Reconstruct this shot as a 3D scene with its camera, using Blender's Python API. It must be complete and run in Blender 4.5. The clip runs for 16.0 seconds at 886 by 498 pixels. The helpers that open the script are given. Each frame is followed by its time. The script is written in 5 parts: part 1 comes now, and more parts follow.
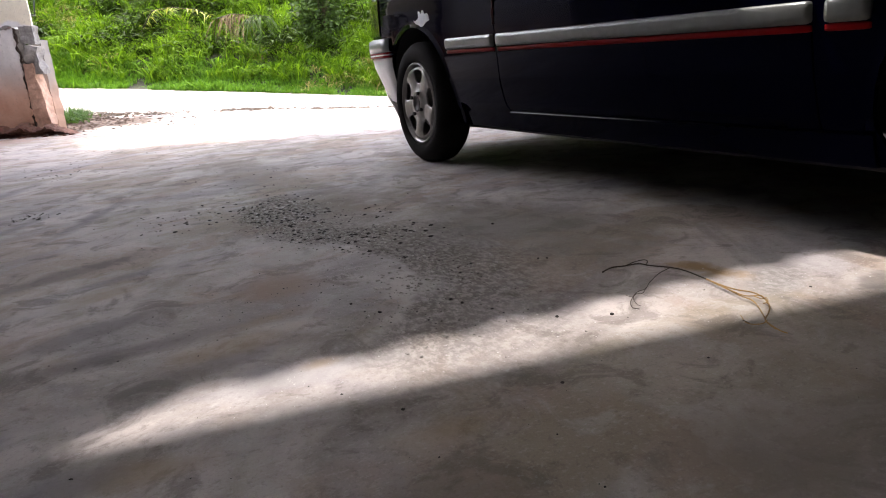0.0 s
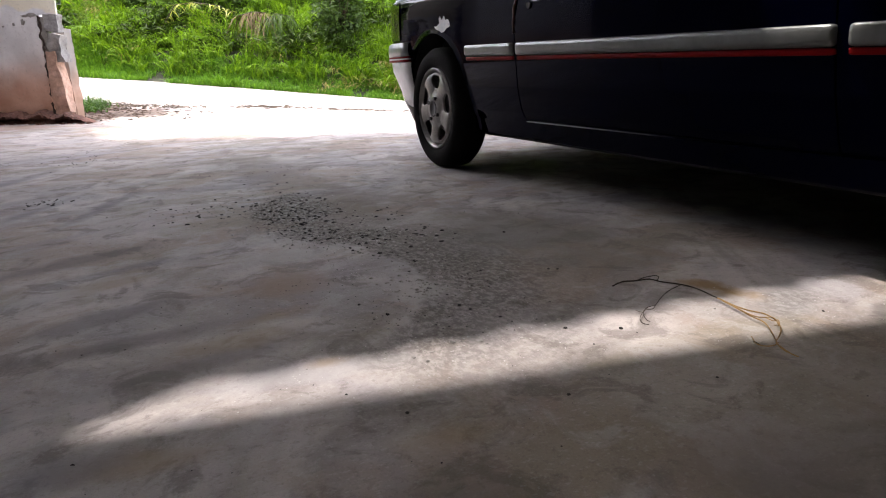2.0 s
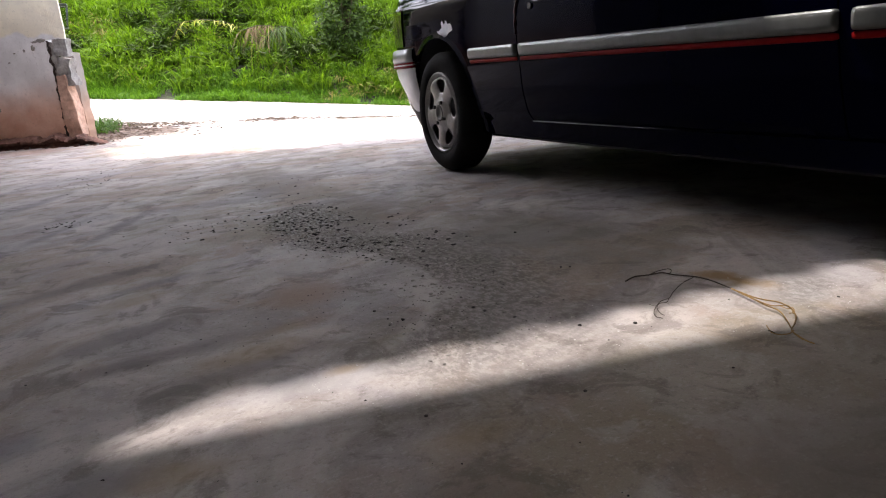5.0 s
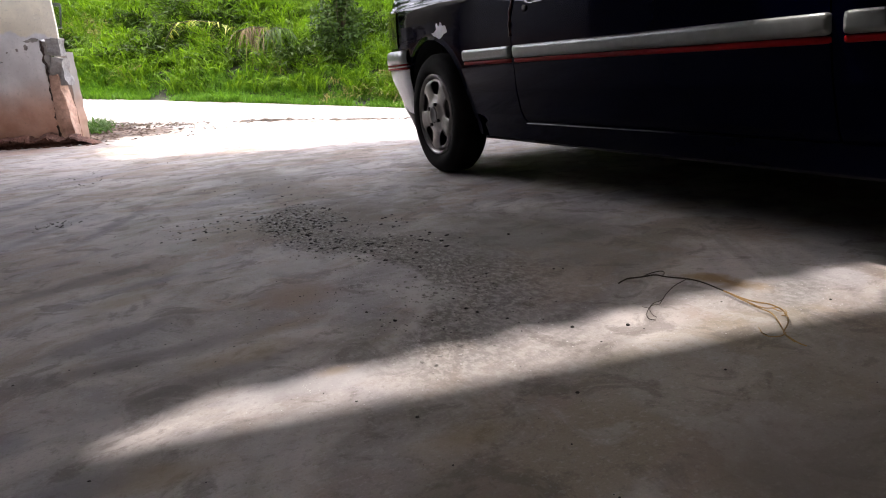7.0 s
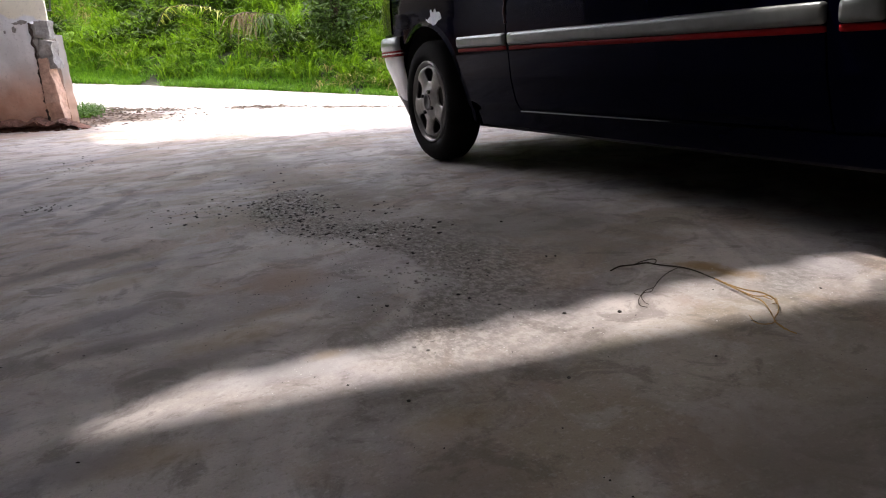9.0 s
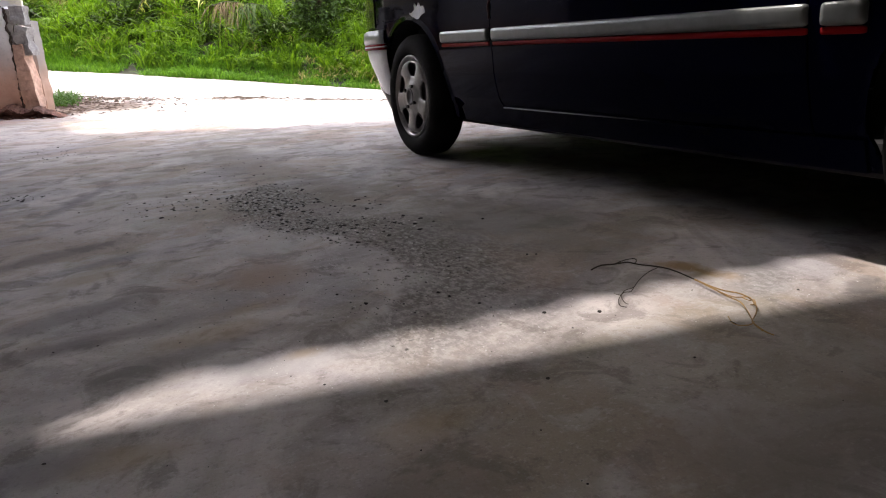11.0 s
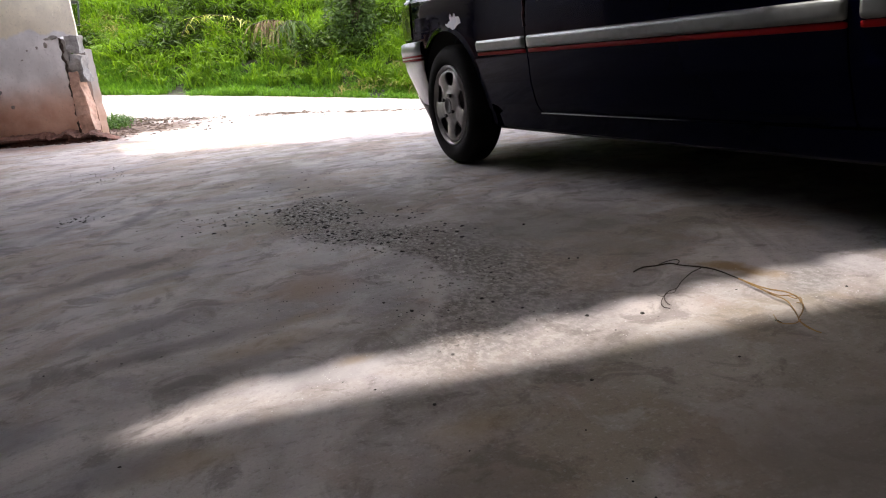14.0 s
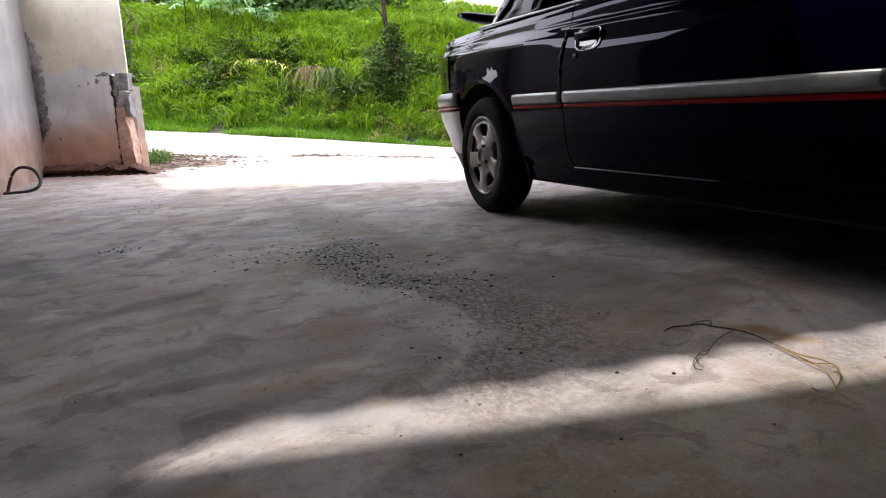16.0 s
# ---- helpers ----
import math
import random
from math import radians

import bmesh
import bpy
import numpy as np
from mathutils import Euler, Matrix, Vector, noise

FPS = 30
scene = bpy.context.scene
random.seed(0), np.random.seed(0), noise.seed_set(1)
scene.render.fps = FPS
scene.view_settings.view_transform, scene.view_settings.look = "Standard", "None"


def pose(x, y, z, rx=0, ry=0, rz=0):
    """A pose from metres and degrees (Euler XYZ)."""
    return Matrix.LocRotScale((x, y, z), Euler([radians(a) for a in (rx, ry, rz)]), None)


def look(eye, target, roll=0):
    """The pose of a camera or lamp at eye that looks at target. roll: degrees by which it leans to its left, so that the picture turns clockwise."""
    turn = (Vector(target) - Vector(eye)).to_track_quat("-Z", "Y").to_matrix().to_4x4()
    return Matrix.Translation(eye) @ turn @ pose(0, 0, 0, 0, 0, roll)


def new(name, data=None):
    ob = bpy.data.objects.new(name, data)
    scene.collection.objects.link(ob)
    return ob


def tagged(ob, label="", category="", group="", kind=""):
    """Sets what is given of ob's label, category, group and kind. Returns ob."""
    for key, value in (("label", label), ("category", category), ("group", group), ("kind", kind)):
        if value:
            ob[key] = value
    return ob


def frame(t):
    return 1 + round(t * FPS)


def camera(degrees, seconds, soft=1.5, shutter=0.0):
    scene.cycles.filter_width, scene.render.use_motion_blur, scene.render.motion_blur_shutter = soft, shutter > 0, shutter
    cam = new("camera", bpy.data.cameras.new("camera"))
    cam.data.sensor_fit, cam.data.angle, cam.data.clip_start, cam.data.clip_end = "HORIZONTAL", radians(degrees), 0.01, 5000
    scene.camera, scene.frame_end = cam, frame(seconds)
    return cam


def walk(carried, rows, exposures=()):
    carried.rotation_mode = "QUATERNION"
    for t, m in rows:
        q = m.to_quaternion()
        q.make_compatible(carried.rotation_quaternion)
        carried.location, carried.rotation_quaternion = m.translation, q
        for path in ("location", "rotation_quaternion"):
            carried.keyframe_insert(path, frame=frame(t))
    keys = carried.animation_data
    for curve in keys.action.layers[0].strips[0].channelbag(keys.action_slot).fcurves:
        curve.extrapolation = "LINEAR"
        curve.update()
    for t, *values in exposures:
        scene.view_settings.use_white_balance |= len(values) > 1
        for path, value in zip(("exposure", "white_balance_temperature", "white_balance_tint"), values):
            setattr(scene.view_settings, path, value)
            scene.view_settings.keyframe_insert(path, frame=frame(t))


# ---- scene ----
cam = camera(68.8, 16.0, 1.1)
PATH = [
    (0, (0.102, -0.042, 0.473), (0.922, 1.697, -0.078), -4.1),
    (0.5, (0.106, -0.027, 0.465), (0.961, 1.683, -0.124), -3.8),
    (1, (0.093, -0.044, 0.468), (0.859, 1.713, -0.105), -3.6),
    (1.5, (0.097, -0.042, 0.468), (0.868, 1.72, -0.082), -4.0),
    (2, (0.097, -0.037, 0.47), (0.898, 1.717, -0.061), -1.4),
    (2.5, (0.094, -0.042, 0.476), (0.872, 1.727, -0.039), -2.4),
    (3, (0.085, -0.047, 0.479), (0.837, 1.745, 0.005), -2.5),
    (3.5, (0.083, -0.049, 0.482), (0.835, 1.746, 0.021), -2.9),
    (4, (0.096, -0.049, 0.479), (0.866, 1.727, -0.023), -4.7),
    (6.3, (0.096, -0.05, 0.472), (0.862, 1.723, -0.05), -3.9),
    (6.5, (0.099, -0.047, 0.471), (0.881, 1.719, -0.049), -4.1),
    (7, (0.1, -0.047, 0.47), (0.882, 1.721, -0.044), -4.0),
    (7.5, (0.099, -0.049, 0.471), (0.902, 1.71, -0.039), -3.8),
    (8, (0.099, -0.049, 0.468), (0.894, 1.71, -0.056), -4.0),
    (8.5, (0.098, -0.046, 0.464), (0.889, 1.712, -0.07), -3.3),
    (9, (0.099, -0.045, 0.461), (0.898, 1.706, -0.085), -3.3),
    (9.2, (0.099, -0.044, 0.462), (0.913, 1.7, -0.083), -3.2),
    (11.3, (0.113, -0.034, 0.464), (0.962, 1.684, -0.111), -2.2),
    (11.5, (0.118, -0.073, 0.47), (1.052, 1.589, -0.132), -4.3),
    (11.6, (0.116, -0.101, 0.471), (1.117, 1.53, -0.109), -4.3),
    (11.8, (0.099, -0.147, 0.478), (1.066, 1.499, -0.118), -5.4),
    (11.9, (0.093, -0.159, 0.482), (1.025, 1.508, -0.113), -5.4),
    (12, (0.099, -0.162, 0.476), (0.969, 1.547, -0.092), -5.2),
    (12.5, (0.102, -0.168, 0.474), (0.892, 1.588, -0.068), -5.0),
    (13, (0.113, -0.135, 0.481), (0.898, 1.626, -0.049), -6.3),
    (13.5, (0.096, -0.066, 0.477), (0.853, 1.706, -0.06), -5.3),
    (14, (0.095, -0.063, 0.475), (0.826, 1.719, -0.063), -5.0),
    (14.5, (0.093, -0.094, 0.492), (0.894, 1.676, 0.016), -2.4),
    (15, (0.087, -0.099, 0.493), (0.878, 1.687, 0.062), -2.2),
    (15.5, (0.083, -0.071, 0.481), (0.776, 1.763, 0.088), -2.2),
    (16, (0.077, -0.065, 0.48), (0.76, 1.773, 0.087), -2.5),
]
walk(cam, [(t, look(eye, target, roll)) for t, eye, target, roll in PATH], [(0.0, 4.06, 7300, 20), (1.5, 3.93, 7300, 20), (4.0, 3.87, 7300, 20), (9.2, 3.75, 7300, 20), (11.5, 3.75, 7300, 20), (12.2, 3.89, 7300, 20), (14.0, 3.88, 7300, 20), (16.0, 3.84, 7300, 20)])

# ---- light ----
TO_SUN = Vector((-0.20, 0.38, 0.90)).normalized()
world = bpy.data.worlds.new("sky")
scene.world = world
world.use_nodes = True
wn = world.node_tree.nodes
sky = wn.new("ShaderNodeTexSky")
sky.sky_type = "NISHITA"
sky.sun_disc = False
sky.sun_elevation = math.asin(TO_SUN.z)
sky.sun_rotation = math.atan2(TO_SUN.x, TO_SUN.y)
wn["Background"].inputs["Strength"].default_value = 0.15
# thin high cloud takes most of the blue out of the sky
grey = wn.new("ShaderNodeRGBToBW")
cloud = wn.new("ShaderNodeMix")
cloud.data_type = "RGBA"
cloud.inputs[0].default_value = 0.62
world.node_tree.links.new(sky.outputs["Color"], grey.inputs[0])
world.node_tree.links.new(sky.outputs["Color"], cloud.inputs[6])
world.node_tree.links.new(grey.outputs[0], cloud.inputs[7])
world.node_tree.links.new(cloud.outputs[2], wn["Background"].inputs["Color"])
sun_data = bpy.data.lights.new("sun", "SUN")
sun_data.energy, sun_data.angle, sun_data.color = 0.365, radians(1.0), (0.97, 0.99, 1.0)
sun = new("sun", sun_data)
sun.matrix_world = look((0, 0, 12), (-TO_SUN.x * 5, -TO_SUN.y * 5, 12 - TO_SUN.z * 5))


# ---- materials ----
class Nodes:
    """A small builder for node materials."""

    def __init__(self, name):
        self.mat = bpy.data.materials.new(name)
        self.mat.use_nodes = True
        self.nt = self.mat.node_tree
        self.bsdf = self.nt.nodes["Principled BSDF"]
        self.co = self.add("ShaderNodeTexCoord").outputs["Object"]

    def add(self, kind, **values):
        n = self.nt.nodes.new(kind)
        for k, v in values.items():
            setattr(n, k, v)
        return n

    def link(self, a, b):
        self.nt.links.new(a, b)

    def put(self, socket, value):
        if hasattr(value, "is_linked") or hasattr(value, "links"):
            self.link(value, socket)
        else:
            socket.default_value = value

    def set(self, **values):
        for k, v in values.items():
            self.put(self.bsdf.inputs[k.replace("_", " ")], v)
        return self

    def world_co(self):
        return self.add("ShaderNodeNewGeometry").outputs["Position"]

    def mapped(self, scale=(1, 1, 1), rot=(0, 0, 0), loc=(0, 0, 0), co=None):
        m = self.add("ShaderNodeMapping")
        m.inputs["Scale"].default_value = scale
        m.inputs["Rotation"].default_value = rot
        m.inputs["Location"].default_value = loc
        self.link(co if co is not None else self.co, m.inputs["Vector"])
        return m.outputs["Vector"]

    def noise(self, scale, detail=4.0, rough=0.55, co=None, distort=0.0):
        n = self.add("ShaderNodeTexNoise")
        n.inputs["Scale"].default_value, n.inputs["Detail"].default_value = scale, detail
        n.inputs["Roughness"].default_value, n.inputs["Distortion"].default_value = rough, distort
        self.link(co if co is not None else self.co, n.inputs["Vector"])
        return n.outputs["Fac"]

    def voronoi(self, scale, co=None, feature="F1"):
        n = self.add("ShaderNodeTexVoronoi", feature=feature)
        n.inputs["Scale"].default_value = scale
        self.link(co if co is not None else self.co, n.inputs["Vector"])
        return n.outputs["Distance"]

    def ramp(self, fac, lo, hi, a=0.0, b=1.0):
        n = self.add("ShaderNodeMapRange", interpolation_type="SMOOTHSTEP")
        for key, v in (("From Min", lo), ("From Max", hi), ("To Min", a), ("To Max", b)):
            n.inputs[key].default_value = v
        self.link(fac, n.inputs["Value"])
        return n.outputs["Result"]

    def math(self, op, a, b=0.0):
        n = self.add("ShaderNodeMath", operation=op)
        self.put(n.inputs[0], a)
        self.put(n.inputs[1], b)
        return n.outputs[0]

    def mix(self, fac, a, b, mode="MIX"):
        n = self.add("ShaderNodeMix", data_type="RGBA", blend_type=mode)
        self.put(n.inputs[0], fac)
        for sock, v in ((n.inputs[6], a), (n.inputs[7], b)):
            self.put(sock, (*v, 1.0) if isinstance(v, tuple) and len(v) == 3 else v)
        return n.outputs[2]

    def bump(self, height, strength=0.3, distance=0.01, normal=None):
        n = self.add("ShaderNodeBump")
        n.inputs["Strength"].default_value, n.inputs["Distance"].default_value = strength, distance
        self.link(height, n.inputs["Height"])
        if normal is not None:
            self.link(normal, n.inputs["Normal"])
        self.link(n.outputs["Normal"], self.bsdf.inputs["Normal"])
        return n.outputs["Normal"]

    def patch(self, x, y, rx, ry, turn=0.0, wobble=0.35, scale=6.0, soft=0.5):
        """A soft spot on the ground about (x, y), with an uneven rim."""
        v = self.mapped(loc=(-x, -y, 0), co=self.world_co())
        v = self.mapped(rot=(0, 0, -turn), co=v)
        v = self.mapped(scale=(1 / rx, 1 / ry, 0), co=v)
        ln = self.add("ShaderNodeVectorMath", operation="LENGTH")
        self.link(v, ln.inputs[0])
        n = self.noise(scale, 3.0, 0.6, co=self.world_co())
        d = self.math("ADD", ln.outputs["Value"], self.math("MULTIPLY", self.math("SUBTRACT", n, 0.5), 2 * wobble))
        return self.ramp(d, 1.0, 1.0 - soft)


def plain(name, color, rough=0.6, metal=0.0, vary=0.12, scale=12.0, bump=0.15, dist=0.004, **more):
    m = Nodes(name)
    big, fine = m.noise(scale * 0.25, 3.0), m.noise(scale * 3.0, 4.0)
    fac = m.math("ADD", m.math("MULTIPLY", big, 0.6), m.math("MULTIPLY", fine, 0.4))
    dark = tuple(c * (1 - vary * 2) for c in color)
    light = tuple(min(1.0, c * (1 + vary * 1.5)) for c in color)
    m.set(Base_Color=m.mix(m.ramp(fac, 0.3, 0.7), dark, light), Roughness=rough, Metallic=metal)
    m.set(**more)
    if bump:
        m.bump(fine, bump, dist)
    return m.mat


def concrete_floor():
    m = Nodes("worn_concrete")
    p = m.world_co()
    turned = m.mapped(rot=(0, 0, radians(-24)), co=p)
    big = m.noise(0.8, 3.0, 0.6, co=p, distort=0.6)
    mid = m.noise(2.3, 7.0, 0.62, co=p, distort=0.8)
    streak = m.noise(2.6, 6.0, 0.58, co=m.mapped(scale=(0.8, 1.1, 1), co=turned), distort=1.6)
    smear = m.noise(2.9, 6.0, 0.56, co=m.mapped(loc=(4, 2, 0), co=turned), distort=1.0)
    fine = m.noise(70.0, 6.0, 0.72, co=p)
    grain = m.noise(240.0, 3.0, 0.7, co=p)
    col = m.mix(m.ramp(mid, 0.36, 0.62), (0.36, 0.328, 0.306), (0.52, 0.484, 0.458))
    col = m.mix(m.math("MULTIPLY", m.ramp(streak, 0.46, 0.60), 0.55), col, (0.20, 0.180, 0.166))
    col = m.mix(m.math("MULTIPLY", m.ramp(smear, 0.52, 0.64), 0.28), col, (0.46, 0.445, 0.44))
    col = m.mix(m.math("MULTIPLY", m.ramp(smear, 0.47, 0.38), 0.42), col, (0.175, 0.160, 0.140))
    col = m.mix(m.math("MULTIPLY", m.ramp(big, 0.48, 0.64), 0.35), col, (0.44, 0.43, 0.42))
    # floor beside the side wall coloured paler, in place of brighter light there
    col = m.mix(m.math("MULTIPLY", m.patch(-0.35, 2.3, 0.95, 2.0, radians(6), 0.35, 2.0, 0.9), 0.6), col, (0.60, 0.552, 0.525))
    col = m.mix(m.math("MULTIPLY", m.patch(-0.45, 5.2, 1.25, 2.4, radians(6), 0.35, 1.5, 0.9), 0.55), col, (0.56, 0.52, 0.50))
    warm = m.noise(2.1, 5.0, 0.6, co=m.mapped(loc=(3, 7, 1), co=turned), distort=0.6)
    col = m.mix(m.math("MULTIPLY", m.ramp(warm, 0.49, 0.59), 0.62), col, (0.34, 0.265, 0.205))
    tint = m.noise(1.9, 4.0, 0.6, co=m.mapped(loc=(9, 1, 4), scale=(0.8, 1.3, 1), co=turned), distort=0.6)
    col = m.mix(m.math("MULTIPLY", m.ramp(tint, 0.52, 0.60), 0.5), col, (0.27, 0.245, 0.185))
    col = m.mix(m.math("MULTIPLY", m.ramp(tint, 0.47, 0.38), 0.34), col, (0.27, 0.265, 0.295))
    blot = m.noise(8.0, 8.0, 0.64, co=p, distort=0.8)
    col = m.mix(m.math("MULTIPLY", m.ramp(blot, 0.53, 0.62), 0.50), col, (0.135, 0.120, 0.105))
    col = m.mix(m.math("MULTIPLY", m.ramp(blot, 0.46, 0.37), 0.36), col, (0.47, 0.46, 0.45))
    col = m.mix(m.math("MULTIPLY", m.ramp(fine, 0.53, 0.64), 0.28), col, (0.13, 0.12, 0.11))
    col = m.mix(m.math("MULTIPLY", m.ramp(grain, 0.53, 0.66), 0.14), col, (0.11, 0.105, 0.10))
    col = m.mix(m.math("MULTIPLY", m.ramp(grain, 0.46, 0.34), 0.12), col, (0.58, 0.57, 0.56))
    fleck = m.noise(120.0, 3.0, 0.6, co=m.mapped(scale=(0.7, 1.0, 1), co=p))
    col = m.mix(m.math("MULTIPLY", m.ramp(fleck, 0.57, 0.66), 0.18), col, (0.62, 0.61, 0.60))
    # smooth disc of fresh mortar, with a worn rough lane bending round it
    ring = m.math("MULTIPLY", m.patch(0.14, 1.43, 0.98, 0.98, 0.0, 0.25, 3.0, 0.5), m.math("SUBTRACT", 1.0, m.patch(0.14, 1.43, 0.545, 0.545, 0.0, 0.09, 9.0, 0.06)))
    sx = m.add("ShaderNodeSeparateXYZ")
    m.link(p, sx.inputs[0])
    ring = m.math("MULTIPLY", ring, m.ramp(sx.outputs["X"], 0.28, 0.55))
    rough_lane = m.math("MAXIMUM", ring, m.math("MAXIMUM", m.patch(0.55, 2.28, 0.19, 0.40, radians(-4), 0.6, 9.0, 0.5), m.patch(0.66, 1.78, 0.24, 0.11, -0.1, 0.6, 9.0, 0.6)))
    col = m.mix(m.math("MULTIPLY", m.patch(0.66, 2.15, 0.34, 0.62, radians(-10), 0.5, 5.0, 0.8), 0.55), col, (0.19, 0.155, 0.13))
    speck = m.ramp(m.noise(70.0, 5.0, 0.78, co=m.mapped(scale=(1.0, 0.6, 1.0), co=p)), 0.44, 0.60)
    col = m.mix(m.math("MULTIPLY", m.patch(1.10, 1.50, 0.46, 0.62, 0.3, 0.6, 4.0, 0.8), 0.6), col, (0.17, 0.165, 0.14))
    col = m.mix(m.math("MULTIPLY", rough_lane, 0.8), col, m.mix(speck, (0.075, 0.064, 0.054), (0.33, 0.31, 0.285)))
    rim = m.math("MULTIPLY", m.patch(0.62, 1.23, 0.10, 0.13, 0.3, 0.5, 12.0, 0.8), 0.7)
    col = m.mix(rim, col, (0.46, 0.45, 0.43))
    col = m.mix(m.math("MULTIPLY", m.patch(0.51, 1.40, 0.06, 0.035, 0.3, 0.95, 34.0, 0.9), 0.6), col, m.mix(speck, (0.13, 0.12, 0.11), (0.45, 0.44, 0.42)))
    col = m.mix(m.math("MULTIPLY", m.patch(0.36, 1.42, 0.14, 0.15, 0.0, 0.35, 6.0, 0.8), 0.65), col, (0.30, 0.205, 0.15))
    col = m.mix(m.math("MULTIPLY", m.patch(1.19, 0.935, 0.055, 0.14, 0.25, 0.7, 16.0, 0.9), 0.75), col, (0.27, 0.165, 0.05))
    col = m.mix(m.math("MULTIPLY", m.patch(1.26, 0.80, 0.13, 0.07, 0.4, 0.6, 18.0, 0.6), 0.55), col, m.mix(speck, (0.15, 0.145, 0.14), (0.34, 0.335, 0.33)))
    col = m.mix(m.math("MULTIPLY", m.patch(1.38, 0.68, 0.09, 0.035, 0.3, 0.7, 18.0, 0.6), 0.6), col, (0.12, 0.115, 0.11))
    col = m.mix(m.math("MULTIPLY", m.patch(0.30, 0.50, 0.20, 0.12, 0.2, 0.7, 6.0, 0.8), 0.55), col, (0.125, 0.11, 0.085))
    col = m.mix(m.math("MULTIPLY", m.patch(0.72, 0.42, 0.22, 0.16, 0.2, 0.4, 4.0, 0.9), 0.5), col, (0.26, 0.225, 0.19))
    col = m.mix(m.math("MULTIPLY", m.patch(1.0, 0.36, 0.60, 0.28, 0.2, 0.6, 4.0, 0.9), 0.62), col, (0.16, 0.145, 0.13))
    for x, y, rx, ry, turn, k in ((-0.12, 1.88, 0.34, 0.07, 26, 0.6), (0.0, 1.38, 0.26, 0.06, 20, 0.6), (0.0, 1.21, 0.32, 0.05, 5, 0.6), (-0.45, 1.9, 0.12, 0.22, 20, 0.5), (-0.62, 2.7, 0.2, 0.35, 20, 0.6), (0.05, 2.75, 0.5, 0.08, 24, 0.35), (0.12, 1.05, 0.3, 0.05, 12, 0.5)):
        col = m.mix(m.math("MULTIPLY", m.patch(x, y, rx, ry, radians(turn), 0.75, 6.0, 0.8), k), col, (0.17, 0.162, 0.158))
    for x, y, rx, ry, turn, k in ((0.42, 1.66, 0.16, 0.10, 10, 0.5), (-0.1, 1.6, 0.22, 0.05, 24, 0.45), (-0.25, 2.95, 0.12, 0.05, 20, 0.6), (0.3, 0.93, 0.25, 0.05, -10, 0.5)):
        col = m.mix(m.math("MULTIPLY", m.patch(x, y, rx, ry, radians(turn), 0.75, 9.0, 0.8), k), col, (0.44, 0.435, 0.43))
    col = m.mix(m.math("MULTIPLY", m.patch(0.62, 3.4, 0.30, 1.15, 0.1, 0.5, 2.0, 0.9), 0.55), col, (0.20, 0.18, 0.16))
    # ochre stains beside the darker smears
    for x, y, rx, ry, turn, k in ((-0.02, 1.62, 0.12, 0.07, 20, 0.5), (0.20, 1.13, 0.20, 0.06, 6, 0.5), (0.28, 1.22, 0.12, 0.05, 10, 0.4), (0.05, 0.78, 0.16, 0.05, -8, 0.5), (0.42, 0.66, 0.14, 0.06, -8, 0.45), (0.33, 0.96, 0.05, 0.03, 0, 0.5)):
        col = m.mix(m.math("MULTIPLY", m.patch(x, y, rx, ry, radians(turn), 0.7, 7.0, 0.9), k), col, (0.35, 0.265, 0.16))
    for x, y, rx, ry, turn, k in ((-0.18, 0.98, 0.12, 0.07, 10, 0.55), (0.02, 1.75, 0.22, 0.05, 22, 0.45), (-0.05, 0.80, 0.10, 0.05, 0, 0.5)):
        col = m.mix(m.math("MULTIPLY", m.patch(x, y, rx, ry, radians(turn), 0.7, 7.0, 0.9), k), col, (0.20, 0.205, 0.24))
    # faint curved wheel tracks
    for x, y, rx, ry, turn, k in ((-0.30, 2.75, 0.05, 0.45, -24, 0.5), (-0.06, 2.72, 0.05, 0.55, -20, 0.6), (-0.45, 3.75, 0.07, 0.6, -20, 0.45), (-0.55, 2.3, 0.08, 0.4, -22, 0.4)):
        col = m.mix(m.math("MULTIPLY", m.patch(x, y, rx, ry, radians(turn), 0.45, 7.0, 0.9), k), col, (0.165, 0.160, 0.17))
    # red-brown soil washed over the drive beside the wall end
    wash = m.math("MAXIMUM", m.patch(-0.42, 8.75, 0.58, 1.0, radians(-8), 0.5, 4.0, 0.4), m.math("MULTIPLY", m.patch(0.10, 8.55, 0.75, 0.42, radians(-24), 0.9, 5.0, 0.6), 0.92))
    wash = m.math("MULTIPLY", wash, m.ramp(m.noise(9.0, 7.0, 0.7, co=p), 0.30, 0.52, 0.8, 1.0))
    col = m.mix(wash, col, m.mix(m.ramp(m.noise(14.0, 6.0, 0.7, co=p), 0.36, 0.64), (0.026, 0.015, 0.010), (0.085, 0.056, 0.040)))
    col = m.mix(m.math("MULTIPLY", m.patch(-1.0, 7.75, 0.8, 0.5, radians(-24), 0.6, 4.0, 0.9), 0.6), col, (0.42, 0.27, 0.20))
    m.set(Base_Color=col, Roughness=m.ramp(smear, 0.35, 0.65, 0.9, 0.75), Specular_IOR_Level=0.18)
    h = m.math("ADD", m.math("MULTIPLY", mid, 0.9), m.math("MULTIPLY", streak, 0.8))
    h = m.math("ADD", h, m.math("MULTIPLY", fine, 0.26))
    h = m.math("ADD", h, m.math("MULTIPLY", grain, 0.05))
    h = m.math("ADD", h, m.math("MULTIPLY", m.math("MULTIPLY", rough_lane, speck), 0.30))
    m.bump(h, 0.42, 0.006)
    return m.mat


